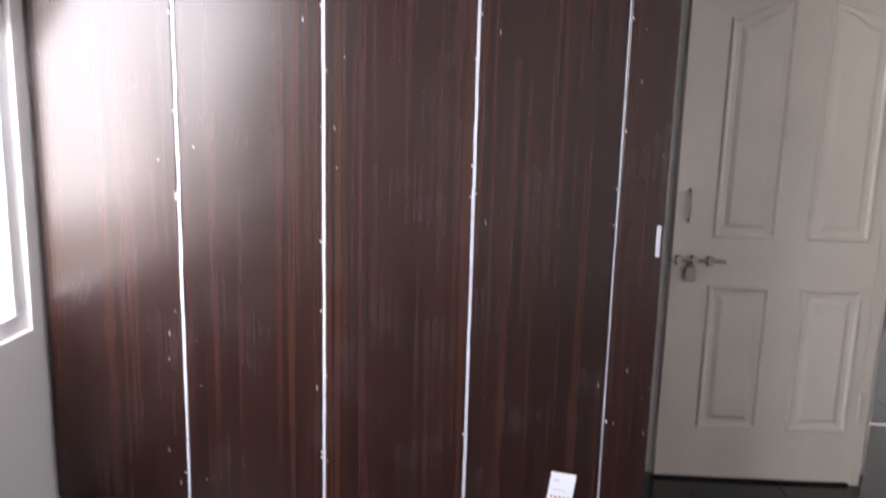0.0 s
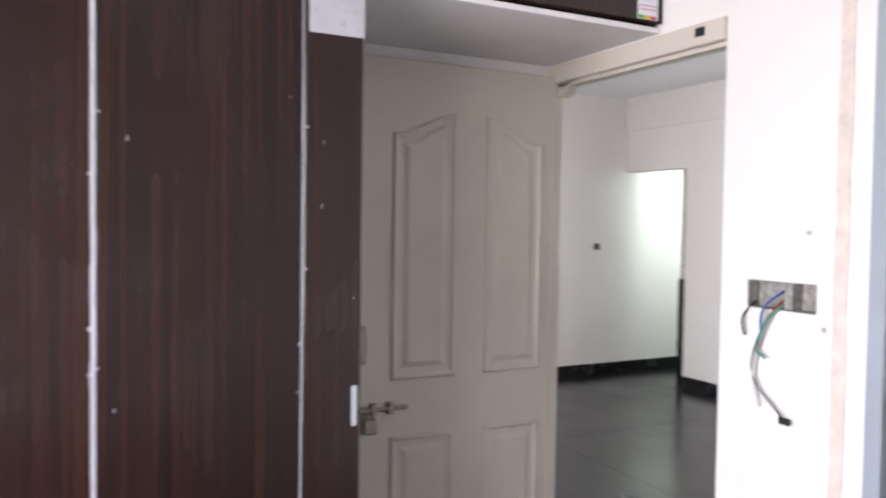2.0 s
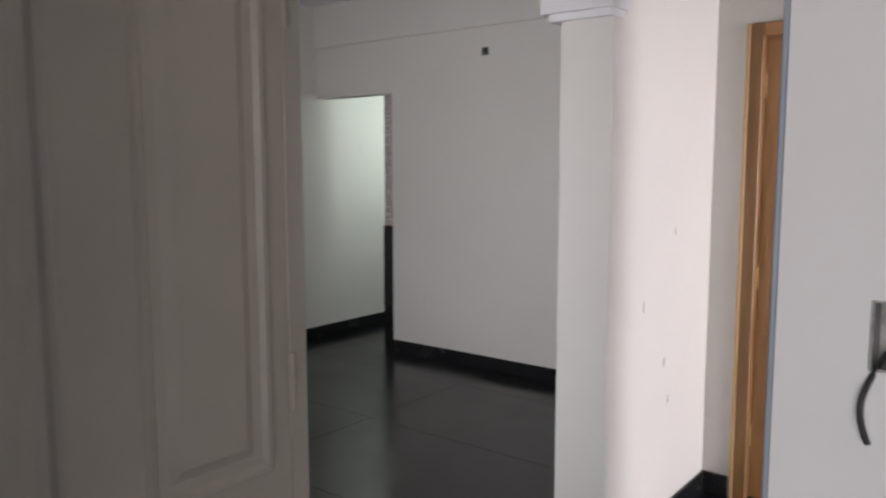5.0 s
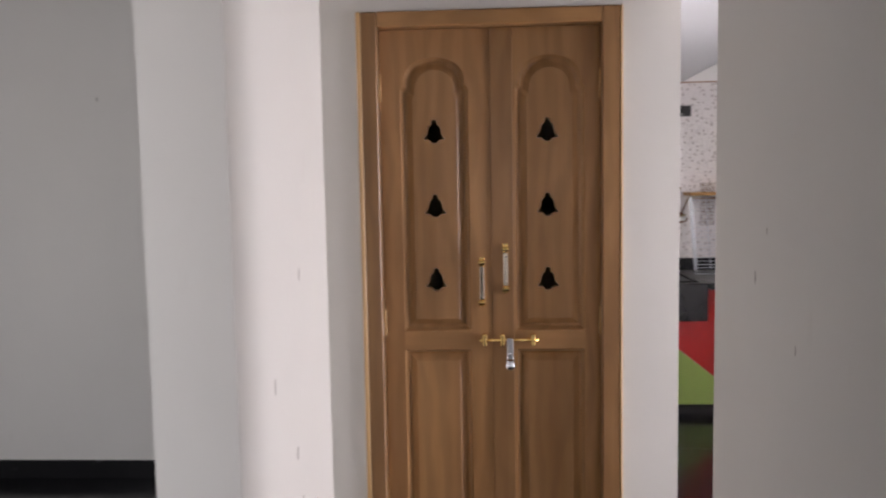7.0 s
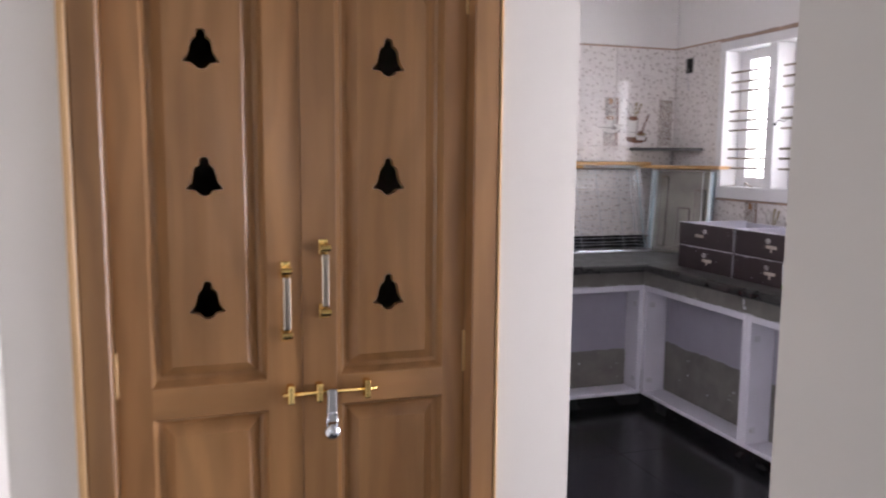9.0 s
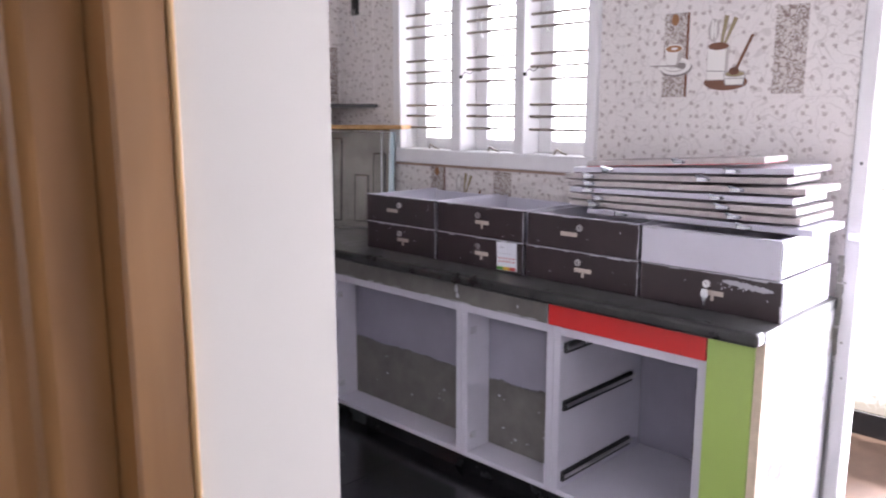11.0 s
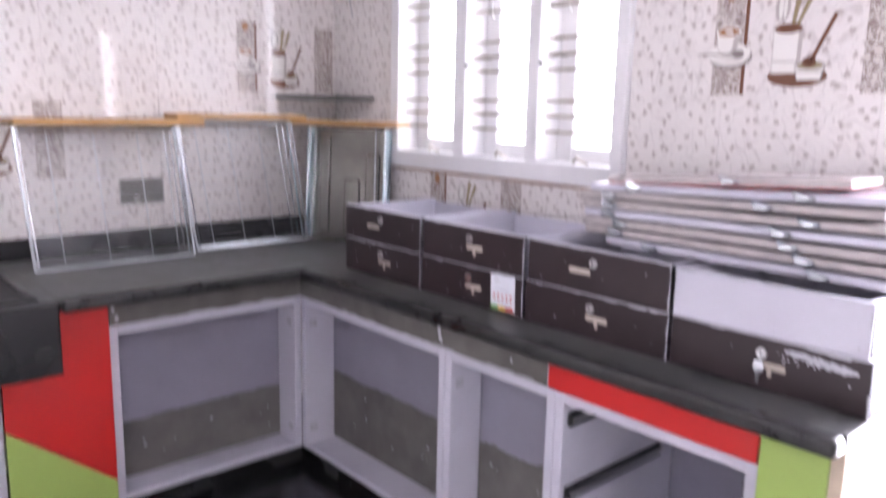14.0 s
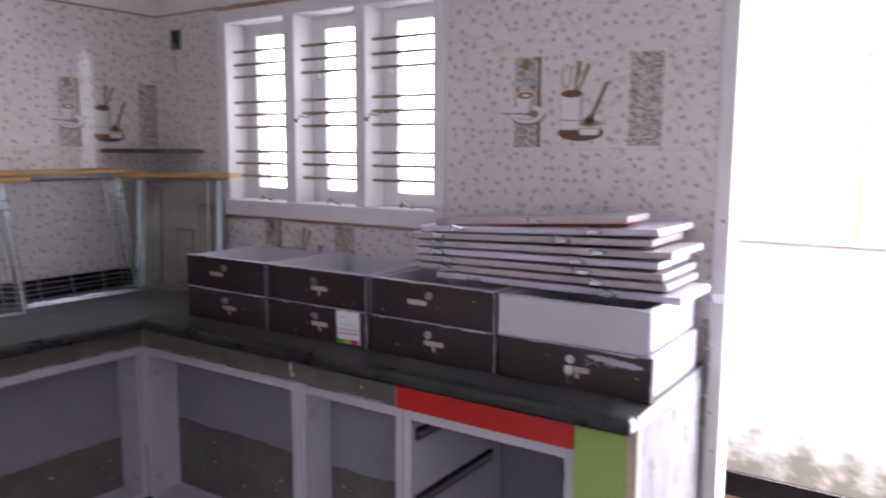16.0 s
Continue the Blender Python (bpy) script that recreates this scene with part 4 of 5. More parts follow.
def back_door():
    f = thing("door_2", (2.95, -0.45, 0), "white painted kitchen back door frame with grimy foot", "door frame")
    f["kind"] = "structure"
    part("jamb", rbox(2.858, 2.950, 0.046, 0.101, 0, 2.10, 0.008, 3), M_FRAME, f)
    part("stop_bead", rbox(2.952, 2.985, 0.060, 0.0845, 0, 2.098, 0.003), M_FRAME, f)
    part("strike_hole", rbox(2.8565, 2.859, 0.066, 0.074, 1.335, 1.345, 0), M_BLACK, f, "dark screw hole")
    part("strike_plate", rbox(2.855, 2.8585, 0.052, 0.092, 1.075, 1.105, 0.001), M_STEEL, f, "small bright strike plate")
    part("jamb", rbox(2.862, 2.99, -0.98, -0.92, 0, 2.10, 0.004), M_FRAME, f)
    part("head", rbox(2.862, 2.99, -0.918, 0.044, 2.05, 2.098, 0.004), M_FRAME, f)
    part("threshold", rbox(2.87, 3.07, -0.918, 0.044, 0.0, 0.012, 0.002), M_PLASTER, f, "worn wooden threshold")
    bm = bmesh.new()
    rnd = random.Random(3)
    for z0, z1, wide in ((0.66, 0.76, 0.005), (0.77, 0.92, 0.009), (0.925, 1.02, 0.006)):
        n = 14
        left = [(0.110 + wide * rnd.uniform(0.0, 0.9), z0 + (z1 - z0) * k / n) for k in range(n + 1)]
        right = [(0.098 - wide * rnd.uniform(0.2, 1.0), z0 + (z1 - z0) * k / n) for k in range(n + 1)]
        poly_prism(bm, right + left[::-1], lambda u, v, w: Vector((2.8575 - w, u, v)), 0.004)
    for _ in range(14):
        y, z, s = 0.098 + rnd.uniform(-0.03, 0.022), rnd.uniform(0.55, 1.08), rnd.uniform(0.002, 0.006)
        poly_prism(bm, [(y - s, z), (y, z - s * 0.8), (y + s, z + s * 0.3), (y + s * 0.2, z + s)], lambda u, v, w: Vector((2.8572 - w, u, v)), 0.003)
    structure("mortar_patch", bm, M_MORTAR, "rough grey mortar between frame and tiles", "trim")


back_door()


def limewash():
    """White limewash with a mossy grey splash zone along its foot."""
    m, nt, b = nodes_of("yard_limewash")
    v = coords(nt)
    sep = nt.nodes.new("ShaderNodeSeparateXYZ")
    nt.links.new(v, sep.inputs[0])
    low = ramp(nt, sep.outputs[2], [(0.10, grey(0.34)), (0.42, grey(0))])
    blot = mix(nt, 1.0, noise_tex(nt, v, 7.5, 7, 0.68), low, "ADD")
    stain = ramp(nt, blot, [(0.66, grey(0)), (0.82, grey(0.85))])
    col = mix(nt, stain, ramp(nt, noise_tex(nt, v, 2), [(0.3, (0.82, 0.81, 0.78)), (0.7, (0.87, 0.86, 0.83))]), (0.25, 0.23, 0.17))
    nt.links.new(col, b.inputs["Base Color"])
    b.inputs["Roughness"].default_value = 0.9
    bump(nt, b, noise_tex(nt, v, 60, 4), 0.3, 0.003)
    return m


M_YARD = limewash()


def outside():
    bm = bmesh.new()
    box(bm, 3.08, 60, -60, 120, -0.15, -0.02)
    structure("ground", bm, M_EARTH, "earth-coloured yard paving", "ground")
    bm = rbox(3.90, 4.02, -1.6, 14.0, -0.02, 1.165, 0.006)
    structure("yard_wall", bm, M_YARD, "white yard wall stained with dirt near its foot", "wall")
    bm = rbox(3.884, 3.90, -1.6, 14.0, -0.02, 0.105, 0.003)
    structure("yard_wall_base", bm, M_SKIRT, "black stone base of the yard wall", "trim")
    bm = rbox(3.885, 4.035, -1.6, 14.0, 1.167, 1.182, 0.004)
    structure("yard_wall_coping", bm, M_PLASTER, "thin brown coping on the yard wall", "trim")
    fence = thing("wire_fence", (3.98, 1.0, 1.182), "thin pale wire fence on the yard wall", "fence")
    for z in (1.302, 1.427, 1.560, 1.683, 1.821, 1.95):
        bm = bmesh.new()
        tube(bm, (3.96, -1.6, z), (3.96, 14.0, z), 0.004, 6)
        part("wire", bm, M_PLASTER, fence)
    for k in range(8):
        bm = bmesh.new()
        tube(bm, (3.96, -0.20 + k * 1.9, 1.182), (3.96, -0.20 + k * 1.9, 2.05), 0.006, 8)
        part("post", bm, M_PLANK, fence)
    # emissive sheets, added so that the outdoors reads as bright white sky
    m, nt, b = nodes_of("backdrop_glow")
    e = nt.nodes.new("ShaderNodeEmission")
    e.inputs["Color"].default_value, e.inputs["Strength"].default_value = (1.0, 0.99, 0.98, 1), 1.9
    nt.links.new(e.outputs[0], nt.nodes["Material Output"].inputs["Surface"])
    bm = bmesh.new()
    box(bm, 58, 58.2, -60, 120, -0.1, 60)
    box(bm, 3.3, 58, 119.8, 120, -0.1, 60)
    structure("backdrop", bm, m, "glowing white backdrop in place of the sky beyond the yard", "backdrop")


outside()


# ---- kitchen units ----
TOP = 0.870
FX, FY = 2.257, 2.252


M_NOSE = granite("dark_granite_edge", (0.012, 0.012, 0.013), 0.26, (0.055, 0.055, 0.052))


def worktop():
    w = thing("worktop", (2.5, 2.5, 0.832), "dusty black granite worktop with raised rounded edge", "worktop")
    for x0, x1, y0, y1 in ((0.60, 1.3155, 2.205, 2.918), (1.3185, 2.868, 2.205, 2.918), (2.243, 2.868, 0.104, 2.2040)):
        part("slab", rbox(x0, x1, y0, y1, 0.832, TOP, 0.001), M_CTR, w)
    for x0, x1, y0, y1 in ((0.60, 1.3155, 2.148, 2.2045), (1.3185, 2.2425, 2.148, 2.2045), (2.185, 2.2425, 0.104, 2.1475)):
        part("nosing", rbox(x0, x1, y0, y1, 0.830, TOP + 0.004, 0.014, 4), M_NOSE, w, "darker rounded front edge")
    bm = bmesh.new()
    box(bm, 1.315, 1.319, 2.15, 2.91, TOP - 0.0003, TOP + 0.0006)
    structure("worktop_joint", bm, M_CEMENT, "pale joint across the worktop", "joint")
    bm = bmesh.new()
    box(bm, 1.49, 2.249, FY - 0.008, FY + 0.03, 0.738, 0.831)
    box(bm, FX - 0.008, FX + 0.03, 0.905, 2.244, 0.738, 0.831)
    structure("worktop_apron", bm, M_CEMENT, "grey cement apron under the worktop edge", "trim")


worktop()


def putty():
    """Daubs of white putty on the cement apron and along its ragged lower edge."""
    rnd = random.Random(17)
    bm = bmesh.new()

    def daub(u, v, w, h, lift):
        pts = []
        for k in range(9):
            q = rnd.uniform(0.55, 1.0)
            pts.append((u + w * q * math.cos(2 * math.pi * k / 9), v + h * q * math.sin(2 * math.pi * k / 9)))
        poly_prism(bm, pts, lift, 0.0022)
    east = lambda u, v, w: Vector((FX - 0.0078 - w, u, v))
    north = lambda u, v, w: Vector((u, FY - 0.0078 - w, v))
    daub(1.375, 0.792, 0.009, 0.022, east)
    daub(1.368, 0.768, 0.011, 0.012, east)
    daub(1.05, 0.778, 0.004, 0.008, east)
    daub(1.502, 0.800, 0.006, 0.022, north)
    daub(1.512, 0.765, 0.010, 0.016, north)
    for _ in range(12):
        daub(rnd.uniform(0.95, 2.2), 0.740 + rnd.uniform(0, 0.004), rnd.uniform(0.015, 0.06), rnd.uniform(0.0015, 0.004), east)
    for _ in range(7):
        daub(rnd.uniform(1.50, 2.2), 0.740 + rnd.uniform(0, 0.004), rnd.uniform(0.015, 0.06), rnd.uniform(0.0015, 0.004), north)
    tagged(finish("putty_daubs", bm, M_EDGE), "white putty daubs on the cement apron", "putty", kind="stuff")


putty()


def sink():
    s = thing("sink", (1.0, 2.45, TOP), "black stone sink with deep front apron", "sink")
    part("apron", rbox(0.70, 1.303, 2.128, 2.146, 0.635, TOP + 0.004, 0.006, 2), M_SKIRT, s)
    bm = bmesh.new()
    for a, b, c, d in ((0.74, 1.262, 2.20, 2.225), (0.74, 1.262, 2.66, 2.685), (0.74, 0.765, 2.225, 2.66), (1.237, 1.262, 2.225, 2.66)):
        box(bm, a, b, c, d, TOP + 0.0005, TOP + 0.012)
    bmesh.ops.bevel(bm, geom=[e for e in bm.edges], offset=0.003, segments=2, affect="EDGES")
    part("rim", bm, M_SKIRT, s)
    # no real hollow: a flat black sheet gives the bowl its dark depth
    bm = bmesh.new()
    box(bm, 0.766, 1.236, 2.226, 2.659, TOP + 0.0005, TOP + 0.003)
    part("bowl", bm, M_BLACK, s, "flat black sheet standing in for the bowl's dark hollow")


sink()


def base_unit(name, axis, a, b, label, deep, cement, slides=False):
    """An open unit without doors. axis 'x': it stands on the north wall, 'y': on the east wall; a to b along that axis."""
    u = thing(name, ((a + b) / 2, FY, 0.0) if axis == "x" else (FX, (a + b) / 2, 0.0), label, "cabinet", "open base units")

    def put(nm, u0, u1, d0, d1, z0, z1, mat, lb="", r=0.002):
        f = FY if axis == "x" else FX
        if axis == "x":
            return part(nm, rbox(u0, u1, f + d0, f + d1, z0, z1, r), mat, u, lb)
        return part(nm, rbox(f + d0, f + d1, u0, u1, z0, z1, r), mat, u, lb)
    put("side_panel", a, a + 0.030, 0.0, deep - 0.013, 0.072, 0.7365, M_CAB)
    put("side_panel", b - 0.030, b, 0.0, deep - 0.013, 0.072, 0.7365, M_CAB)
    put("top_rail", a + 0.030, b - 0.030, 0.0, 0.03, 0.703, 0.7365, M_CAB)
    put("bottom_board", a + 0.030, b - 0.030, 0.0, deep - 0.013, 0.072, 0.094, M_CAB)
    put("back_upper", a, b, deep - 0.009, deep, 0.02, 0.80, M_CABIN, "bluish back, its colour darkened for the shade inside the unit", 0)
    if cement > 0.1:
        rnd = random.Random(int(a * 100))
        f = FY if axis == "x" else FX
        lift = (lambda p, q, w: Vector((p, f + deep - 0.0125 + w, q))) if axis == "x" else (lambda p, q, w: Vector((f + deep - 0.0125 + w, p, q)))
        n = 40
        wave, edge = 0.0, []
        for k in range(n + 1):
            wave = 0.75 * wave + rnd.uniform(-0.0042, 0.0042)
            edge.append((a + (b - a) * k / n, cement + wave + rnd.uniform(-0.002, 0.002)))
        bm = bmesh.new()
        poly_prism(bm, [(a, 0.021)] + edge + [(b, 0.021)], lift, 0.003)
        part("back_lower", bm, M_CEMENT, u, "bare grey cement back with a ragged edge")
        bm = bmesh.new()
        for _ in range(9):
            p, q, z = rnd.uniform(a + 0.08, b - 0.08), rnd.uniform(0.12, cement - 0.06), rnd.uniform(0.003, 0.010)
            poly_prism(bm, [(p - z, q), (p, q - z * 0.6), (p + z * 0.9, q + z * 0.2), (p + z * 0.1, q + z * 0.7)], lambda p, q, w: lift(p, q, -0.0012 + w), 0.001)
        tagged(part("putty_flecks", bm, M_EDGE, u, "pale putty flecks"), kind="stuff")
    if slides:
        for z in (0.650, 0.424, 0.140):
            for s0, s1 in ((a + 0.030, a + 0.043), (b - 0.043, b - 0.030)):
                r = put("drawer_slide", s0, s1, 0.02, 0.50, z - 0.020, z + 0.020, M_BLACK, "black steel drawer slide")
                f = FX
                part("slide_rail", rbox(f + 0.03, f + 0.52, s0 - 0.003 if s1 > (a + b) / 2 else s1, s0 if s1 > (a + b) / 2 else s1 + 0.003, z - 0.008, z + 0.008, 0.001), M_STEEL, r)
    for k in (0.16, 0.62) if not slides else ():
        for s0, s1 in ((a + 0.030, a + 0.034), (b - 0.034, b - 0.030)):
            put("hinge_plate", s0, s1, 0.02, 0.055, k - 0.015, k + 0.015, M_EDGE, "small pale hinge plate", 0.001)
    return u


base_unit("base_unit", "x", 1.488, 2.2565, "open white base unit with cement back, without door", 0.150, 0.315)
base_unit("base_unit", "y", 1.354, 2.2515, "wide open white base unit at the worktop corner", 0.155, 0.392)
base_unit("base_unit", "y", 0.884, 1.352, "narrow open white base unit without door", 0.155, 0.388)
base_unit("base_unit", "y", 0.287, 0.882, "open white drawer unit with black slides", 0.605, 0.02, True)
base_unit("base_unit", "x", 0.62, 1.14, "open white base unit under the sink", 0.40, 0.315)
bm = bmesh.new()
box(bm, 0.62, 2.32, FY + 0.02, FY + 0.04, 0.0, 0.071)
box(bm, FX + 0.02, FX + 0.04, 0.14, FY + 0.02, 0.0, 0.071)
structure("unit_plinth", bm, M_SKIRT, "black stone plinth under the base units", "plinth")


M_RAWEDGE = plain("raw_pale_board", (0.60, 0.50, 0.38), 0.75, vary=0.15, scale=18, grain=0.2)


def fascia():
    p = thing("two_tone_panel", (1.31, FY, 0.1), "red and lime green laminate panel beside the sink", "panel")
    lift = lambda u, v, w: Vector((u, FY - 0.010 + w, v))
    bm = bmesh.new()
    poly_prism(bm, [(1.145, 0.439), (1.486, 0.168), (1.486, 0.830), (1.145, 0.830)], lift, 0.018)
    part("red_piece", bm, M_RED, p, "glossy red laminate")
    bm = bmesh.new()
    poly_prism(bm, [(1.145, 0.072), (1.486, 0.072), (1.486, 0.166), (1.145, 0.437)], lift, 0.018)
    part("green_piece", bm, M_GREEN, p, "lime green laminate")
    r = thing("red_fascia", (FX, 0.6, 0.7375), "glossy red laminate fascia above the drawer unit", "panel")
    part("face", rbox(FX - 0.012, FX + 0.006, 0.288, 0.903, 0.7375, 0.831, 0.002), M_RED, r)
    part("raw_edge", rbox(FX - 0.0125, FX + 0.006, 0.9035, 0.9048, 0.7375, 0.829, 0), M_EDGE, r, "pale raw board edge")
    g = thing("green_panel", (FX, 0.21, 0.07), "lime green laminate end panel with raw edge", "panel")
    part("face", rbox(FX - 0.012, FX + 0.006, 0.134, 0.284, 0.02, 0.831, 0.002), M_GREEN, g)
    part("raw_edge", rbox(FX - 0.011, FX + 0.020, 0.104, 0.133, 0.02, 0.829, 0.002), M_RAWEDGE, g, "raw pale board edge")
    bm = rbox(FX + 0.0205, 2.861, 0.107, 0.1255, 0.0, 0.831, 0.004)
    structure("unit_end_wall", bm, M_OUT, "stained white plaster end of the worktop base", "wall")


fascia()


# ---- drawers standing on the worktop ----
def drawer(y1, y0, z, h, label, dark=True, tape=True):
    """A loose drawer box; its front faces -x."""
    x = 2.360
    d = thing("drawer", (x, (y0 + y1) / 2, z), label, "drawer", "drawers on the worktop")
    y0, y1 = y0 + 0.004, y1 - 0.004
    part("front", rbox(x, x + 0.018, y0, y1, z + 0.001, z + h, 0.002), M_DRAWER if dark else M_CAB, d, "" if dark else "plain white board")
    bx = x + 0.019
    s = 0.012
    part("side", rbox(bx, bx + 0.43, y0 + s, y0 + s + 0.012, z + 0.001, z + h - 0.002, 0.001), M_CAB, d, "white board")
    part("side", rbox(bx, bx + 0.43, y1 - s - 0.012, y1 - s, z + 0.001, z + h - 0.002, 0.001), M_CAB, d, "white board")
    part("back", rbox(bx + 0.418, bx + 0.43, y0 + s + 0.0125, y1 - s - 0.0125, z + 0.001, z + h - 0.012, 0.001), M_CAB, d, "white board")
    part("bottom", rbox(bx, bx + 0.417, y0 + s + 0.0125, y1 - s - 0.0125, z + 0.001, z + 0.010, 0.001), M_CAB, d, "white board")
    bm = bmesh.new()
    chip = random.Random(int(y1 * 977) + int(z * 331))
    u = y0
    while u < y1 - 0.004:
        v = min(y1, u + chip.uniform(0.012, 0.05))
        deep = 0.0016 + (chip.uniform(0.001, 0.005) if chip.random() < 0.25 else 0.0)
        box(bm, x - 0.0008, x + 0.0185, u, v, z + h - deep, z + h + 0.0006)
        u = v
    u = z + 0.002
    while u < z + h - 0.008:
        v = min(z + h - 0.007, u + chip.uniform(0.008, 0.03))
        box(bm, x - 0.0008, x + 0.0185, y0, y0 + 0.0018 + (chip.uniform(0.001, 0.004) if chip.random() < 0.35 else 0.0), u, v)
        u = v
    part("white_edge", bm, M_EDGE, d, "chipped white edge")
    m = (y0 + y1) / 2
    if dark:
        bm = bmesh.new()
        tube(bm, (x - 0.007, m, z + h * 0.70), (x + 0.002, m, z + h * 0.70), 0.0125, 18)
        lk = part("lock", bm, M_STEEL, d, "round steel cam lock")
        bm = bmesh.new()
        box(bm, x - 0.0085, x - 0.0068, m - 0.0012, m + 0.0012, z + h * 0.70 - 0.006, z + h * 0.70 + 0.006)
        part("key_slot", bm, M_BLACK, lk)
        if tape:
            dy = -0.02 if tape == 1 else 0.05
            part("paper_tape", rbox(x - 0.0012, x + 0.001, m + dy - 0.038, m + dy + 0.036, z + h * 0.42, z + h * 0.42 + 0.016, 0), M_TAPE, d, "strip of torn paper tape")
            if tape == 1:
                part("paper_tape", rbox(x - 0.0016, x + 0.001, m + dy - 0.006, m + dy + 0.004, z + h * 0.28, z + h * 0.42, 0), M_TAPE, d, "strip of torn paper tape")
    bm = bmesh.new()
    rnd = random.Random(int(y1 * 1000) + int(z * 100))
    for _ in range(5):
        yy, zz, q = rnd.uniform(y0 + 0.02, y1 - 0.02), rnd.uniform(z + 0.008, z + h - 0.015), rnd.uniform(0.001, 0.0034)
        poly_prism(bm, [(yy, zz), (yy + q, zz + q * 0.6), (yy + q * 0.4, zz + q * 2), (yy - q, zz + q)], lambda u, v, w: Vector((x - 0.0008 + w, u, v)), 0.001)
    tagged(part("flecks", bm, M_EDGE, d, "white chips"), kind="stuff")
    return d


cols = [(2.078, 1.607), (1.605, 1.113), (1.111, 0.602), (0.600, 0.106)]
names = ["dark laminate drawer box with cam lock on the worktop", "dark laminate drawer box with torn paper tape", "wide dark laminate drawer box with cam lock", "dark laminate drawer box with scraped white patch"]
for k, (a, b) in enumerate(cols):
    drawer(a, b, TOP + 0.0005, 0.128, names[k], True, 1)
for k, (a, b) in enumerate(cols):
    if k < 3:
        drawer(a - 0.004 * k, b + 0.002, TOP + 0.1305, 0.128, ("dark laminate drawer box, open top, stacked on another", "open dark drawer box with white inside and paper tape", "open dark drawer box with chipped edges")[k], True, 2 - k % 2)
    else:
        drawer(a, b + 0.012, TOP + 0.1305, 0.125, "white drawer box turned back to front", False, 0)
sticker(pose(2.3588, 1.198, 0.880, 0, 0, 180), pose(0, 0, 0, 2, 0, 0) @ Matrix.Diagonal((1, 1.25, 0.74, 1)), "white product sticker on a dark drawer front")
bm = bmesh.new()
rnd = random.Random(12)
lo, hi = [], []
for k in range(30):
    yy = 0.300 - 0.0056 * k
    f = math.sin(math.pi * (k + 0.5) / 30) ** 0.5
    lo.append((yy, 0.977 - 0.0004 * k - f * (0.006 + rnd.uniform(0, 0.009))))
    hi.append((yy, 0.979 - 0.0004 * k + f * (0.004 + rnd.uniform(0, 0.007))))
poly_prism(bm, lo + hi[::-1], lambda u, v, w: Vector((2.3590 + w, u, v)), 0.0008)
for k in range(9):
    yy, zz = 0.310 - rnd.uniform(0, 0.18), 0.955 + rnd.uniform(-0.015, 0.012)
    poly_prism(bm, [(yy, zz), (yy - 0.004, zz + 0.001), (yy - 0.003, zz + 0.006), (yy + 0.001, zz + 0.004)], lambda u, v, w: Vector((2.3590 + w, u, v)), 0.0008)
tagged(finish("scraped_patch", bm, M_EDGE), "scraped white patch on the dark drawer front", "scrape")
k1 = thing("lock_key", (2.35, 0.35, 0.93), "small steel key hanging in the drawer lock", "key")
bm = bmesh.new()
tube(bm, (2.352, 0.352, 0.958), (2.342, 0.352, 0.958), 0.003, 8)
poly_prism(bm, [(0.342, 0.945), (0.362, 0.945), (0.366, 0.925), (0.358, 0.912), (0.356, 0.890), (0.349, 0.890), (0.347, 0.912), (0.338, 0.925)], lambda u, v, w: Vector((2.344 + w, u, v)), 0.002)
part("key", bm, M_CHROME, k1)


# ---- stacked cabinet doors ----
def board_stack():
    rnd = random.Random(21)
    # z, y far end, y near end, x front at far end, x front at near end
    spec = [(1.132, 0.900, 0.075, 2.470, 2.475), (1.156, 0.985, 0.120, 2.482, 2.486), (1.181, 1.000, 0.130, 2.484, 2.480), (1.206, 0.995, 0.145, 2.488, 2.482),
            (1.231, 1.005, 0.110, 2.490, 2.488), (1.256, 1.020, 0.170, 2.492, 2.494), (1.281, 0.985, 0.150, 2.497, 2.490), (1.306, 0.930, 0.250, 2.505, 2.505)]
    for k, (z, ya, yb, xa, xb) in enumerate(spec):
        turn = math.degrees(math.atan2(xb - xa, ya - yb))
        L = ya - yb
        d = thing("cabinet_door", (xa, ya, z), "unhung white cabinet door with raw grey edge, stacked flat", "cabinet door", "stacked cabinet doors")
        dep = 0.30 + rnd.uniform(-0.02, 0.02) if k < 7 else 0.19
        part("board", rbox(xa, xa + dep, ya - L, ya, z, z + 0.0195, 0.0015), M_EDGEWOOD if k % 3 else M_CAB, d)
        part("face", rbox(xa + 0.002, xa + dep - 0.002, ya - L + 0.002, ya - 0.002, z - 0.0022, z - 0.0002, 0), M_RED if k == 7 else M_DRAWER, d, "glossy red laminate face" if k == 7 else "dark laminate face")
        for f in ((0.16, 0.72) if k < 7 else (0.55,)):
            yy = ya - L * (f + rnd.uniform(-0.05, 0.06))
            bm = rbox(xa - 0.026, xa + 0.004, yy - 0.017, yy + 0.017, z + 0.003, z + 0.016, 0.002)
            tube(bm, (xa - 0.024, yy - 0.03, z + 0.010), (xa - 0.008, yy + 0.026, z + 0.020), 0.006, 8)
            part("hinge", bm, M_CHROME, d, "steel cup hinge")
        d.rotation_euler = (-math.atan2(0.0062 * k, L), 0, radians(turn))


M_EDGEWOOD = plain("raw_board_edge", (0.46, 0.42, 0.41), 0.7, vary=0.12, scale=25, grain=0.2)
board_stack()


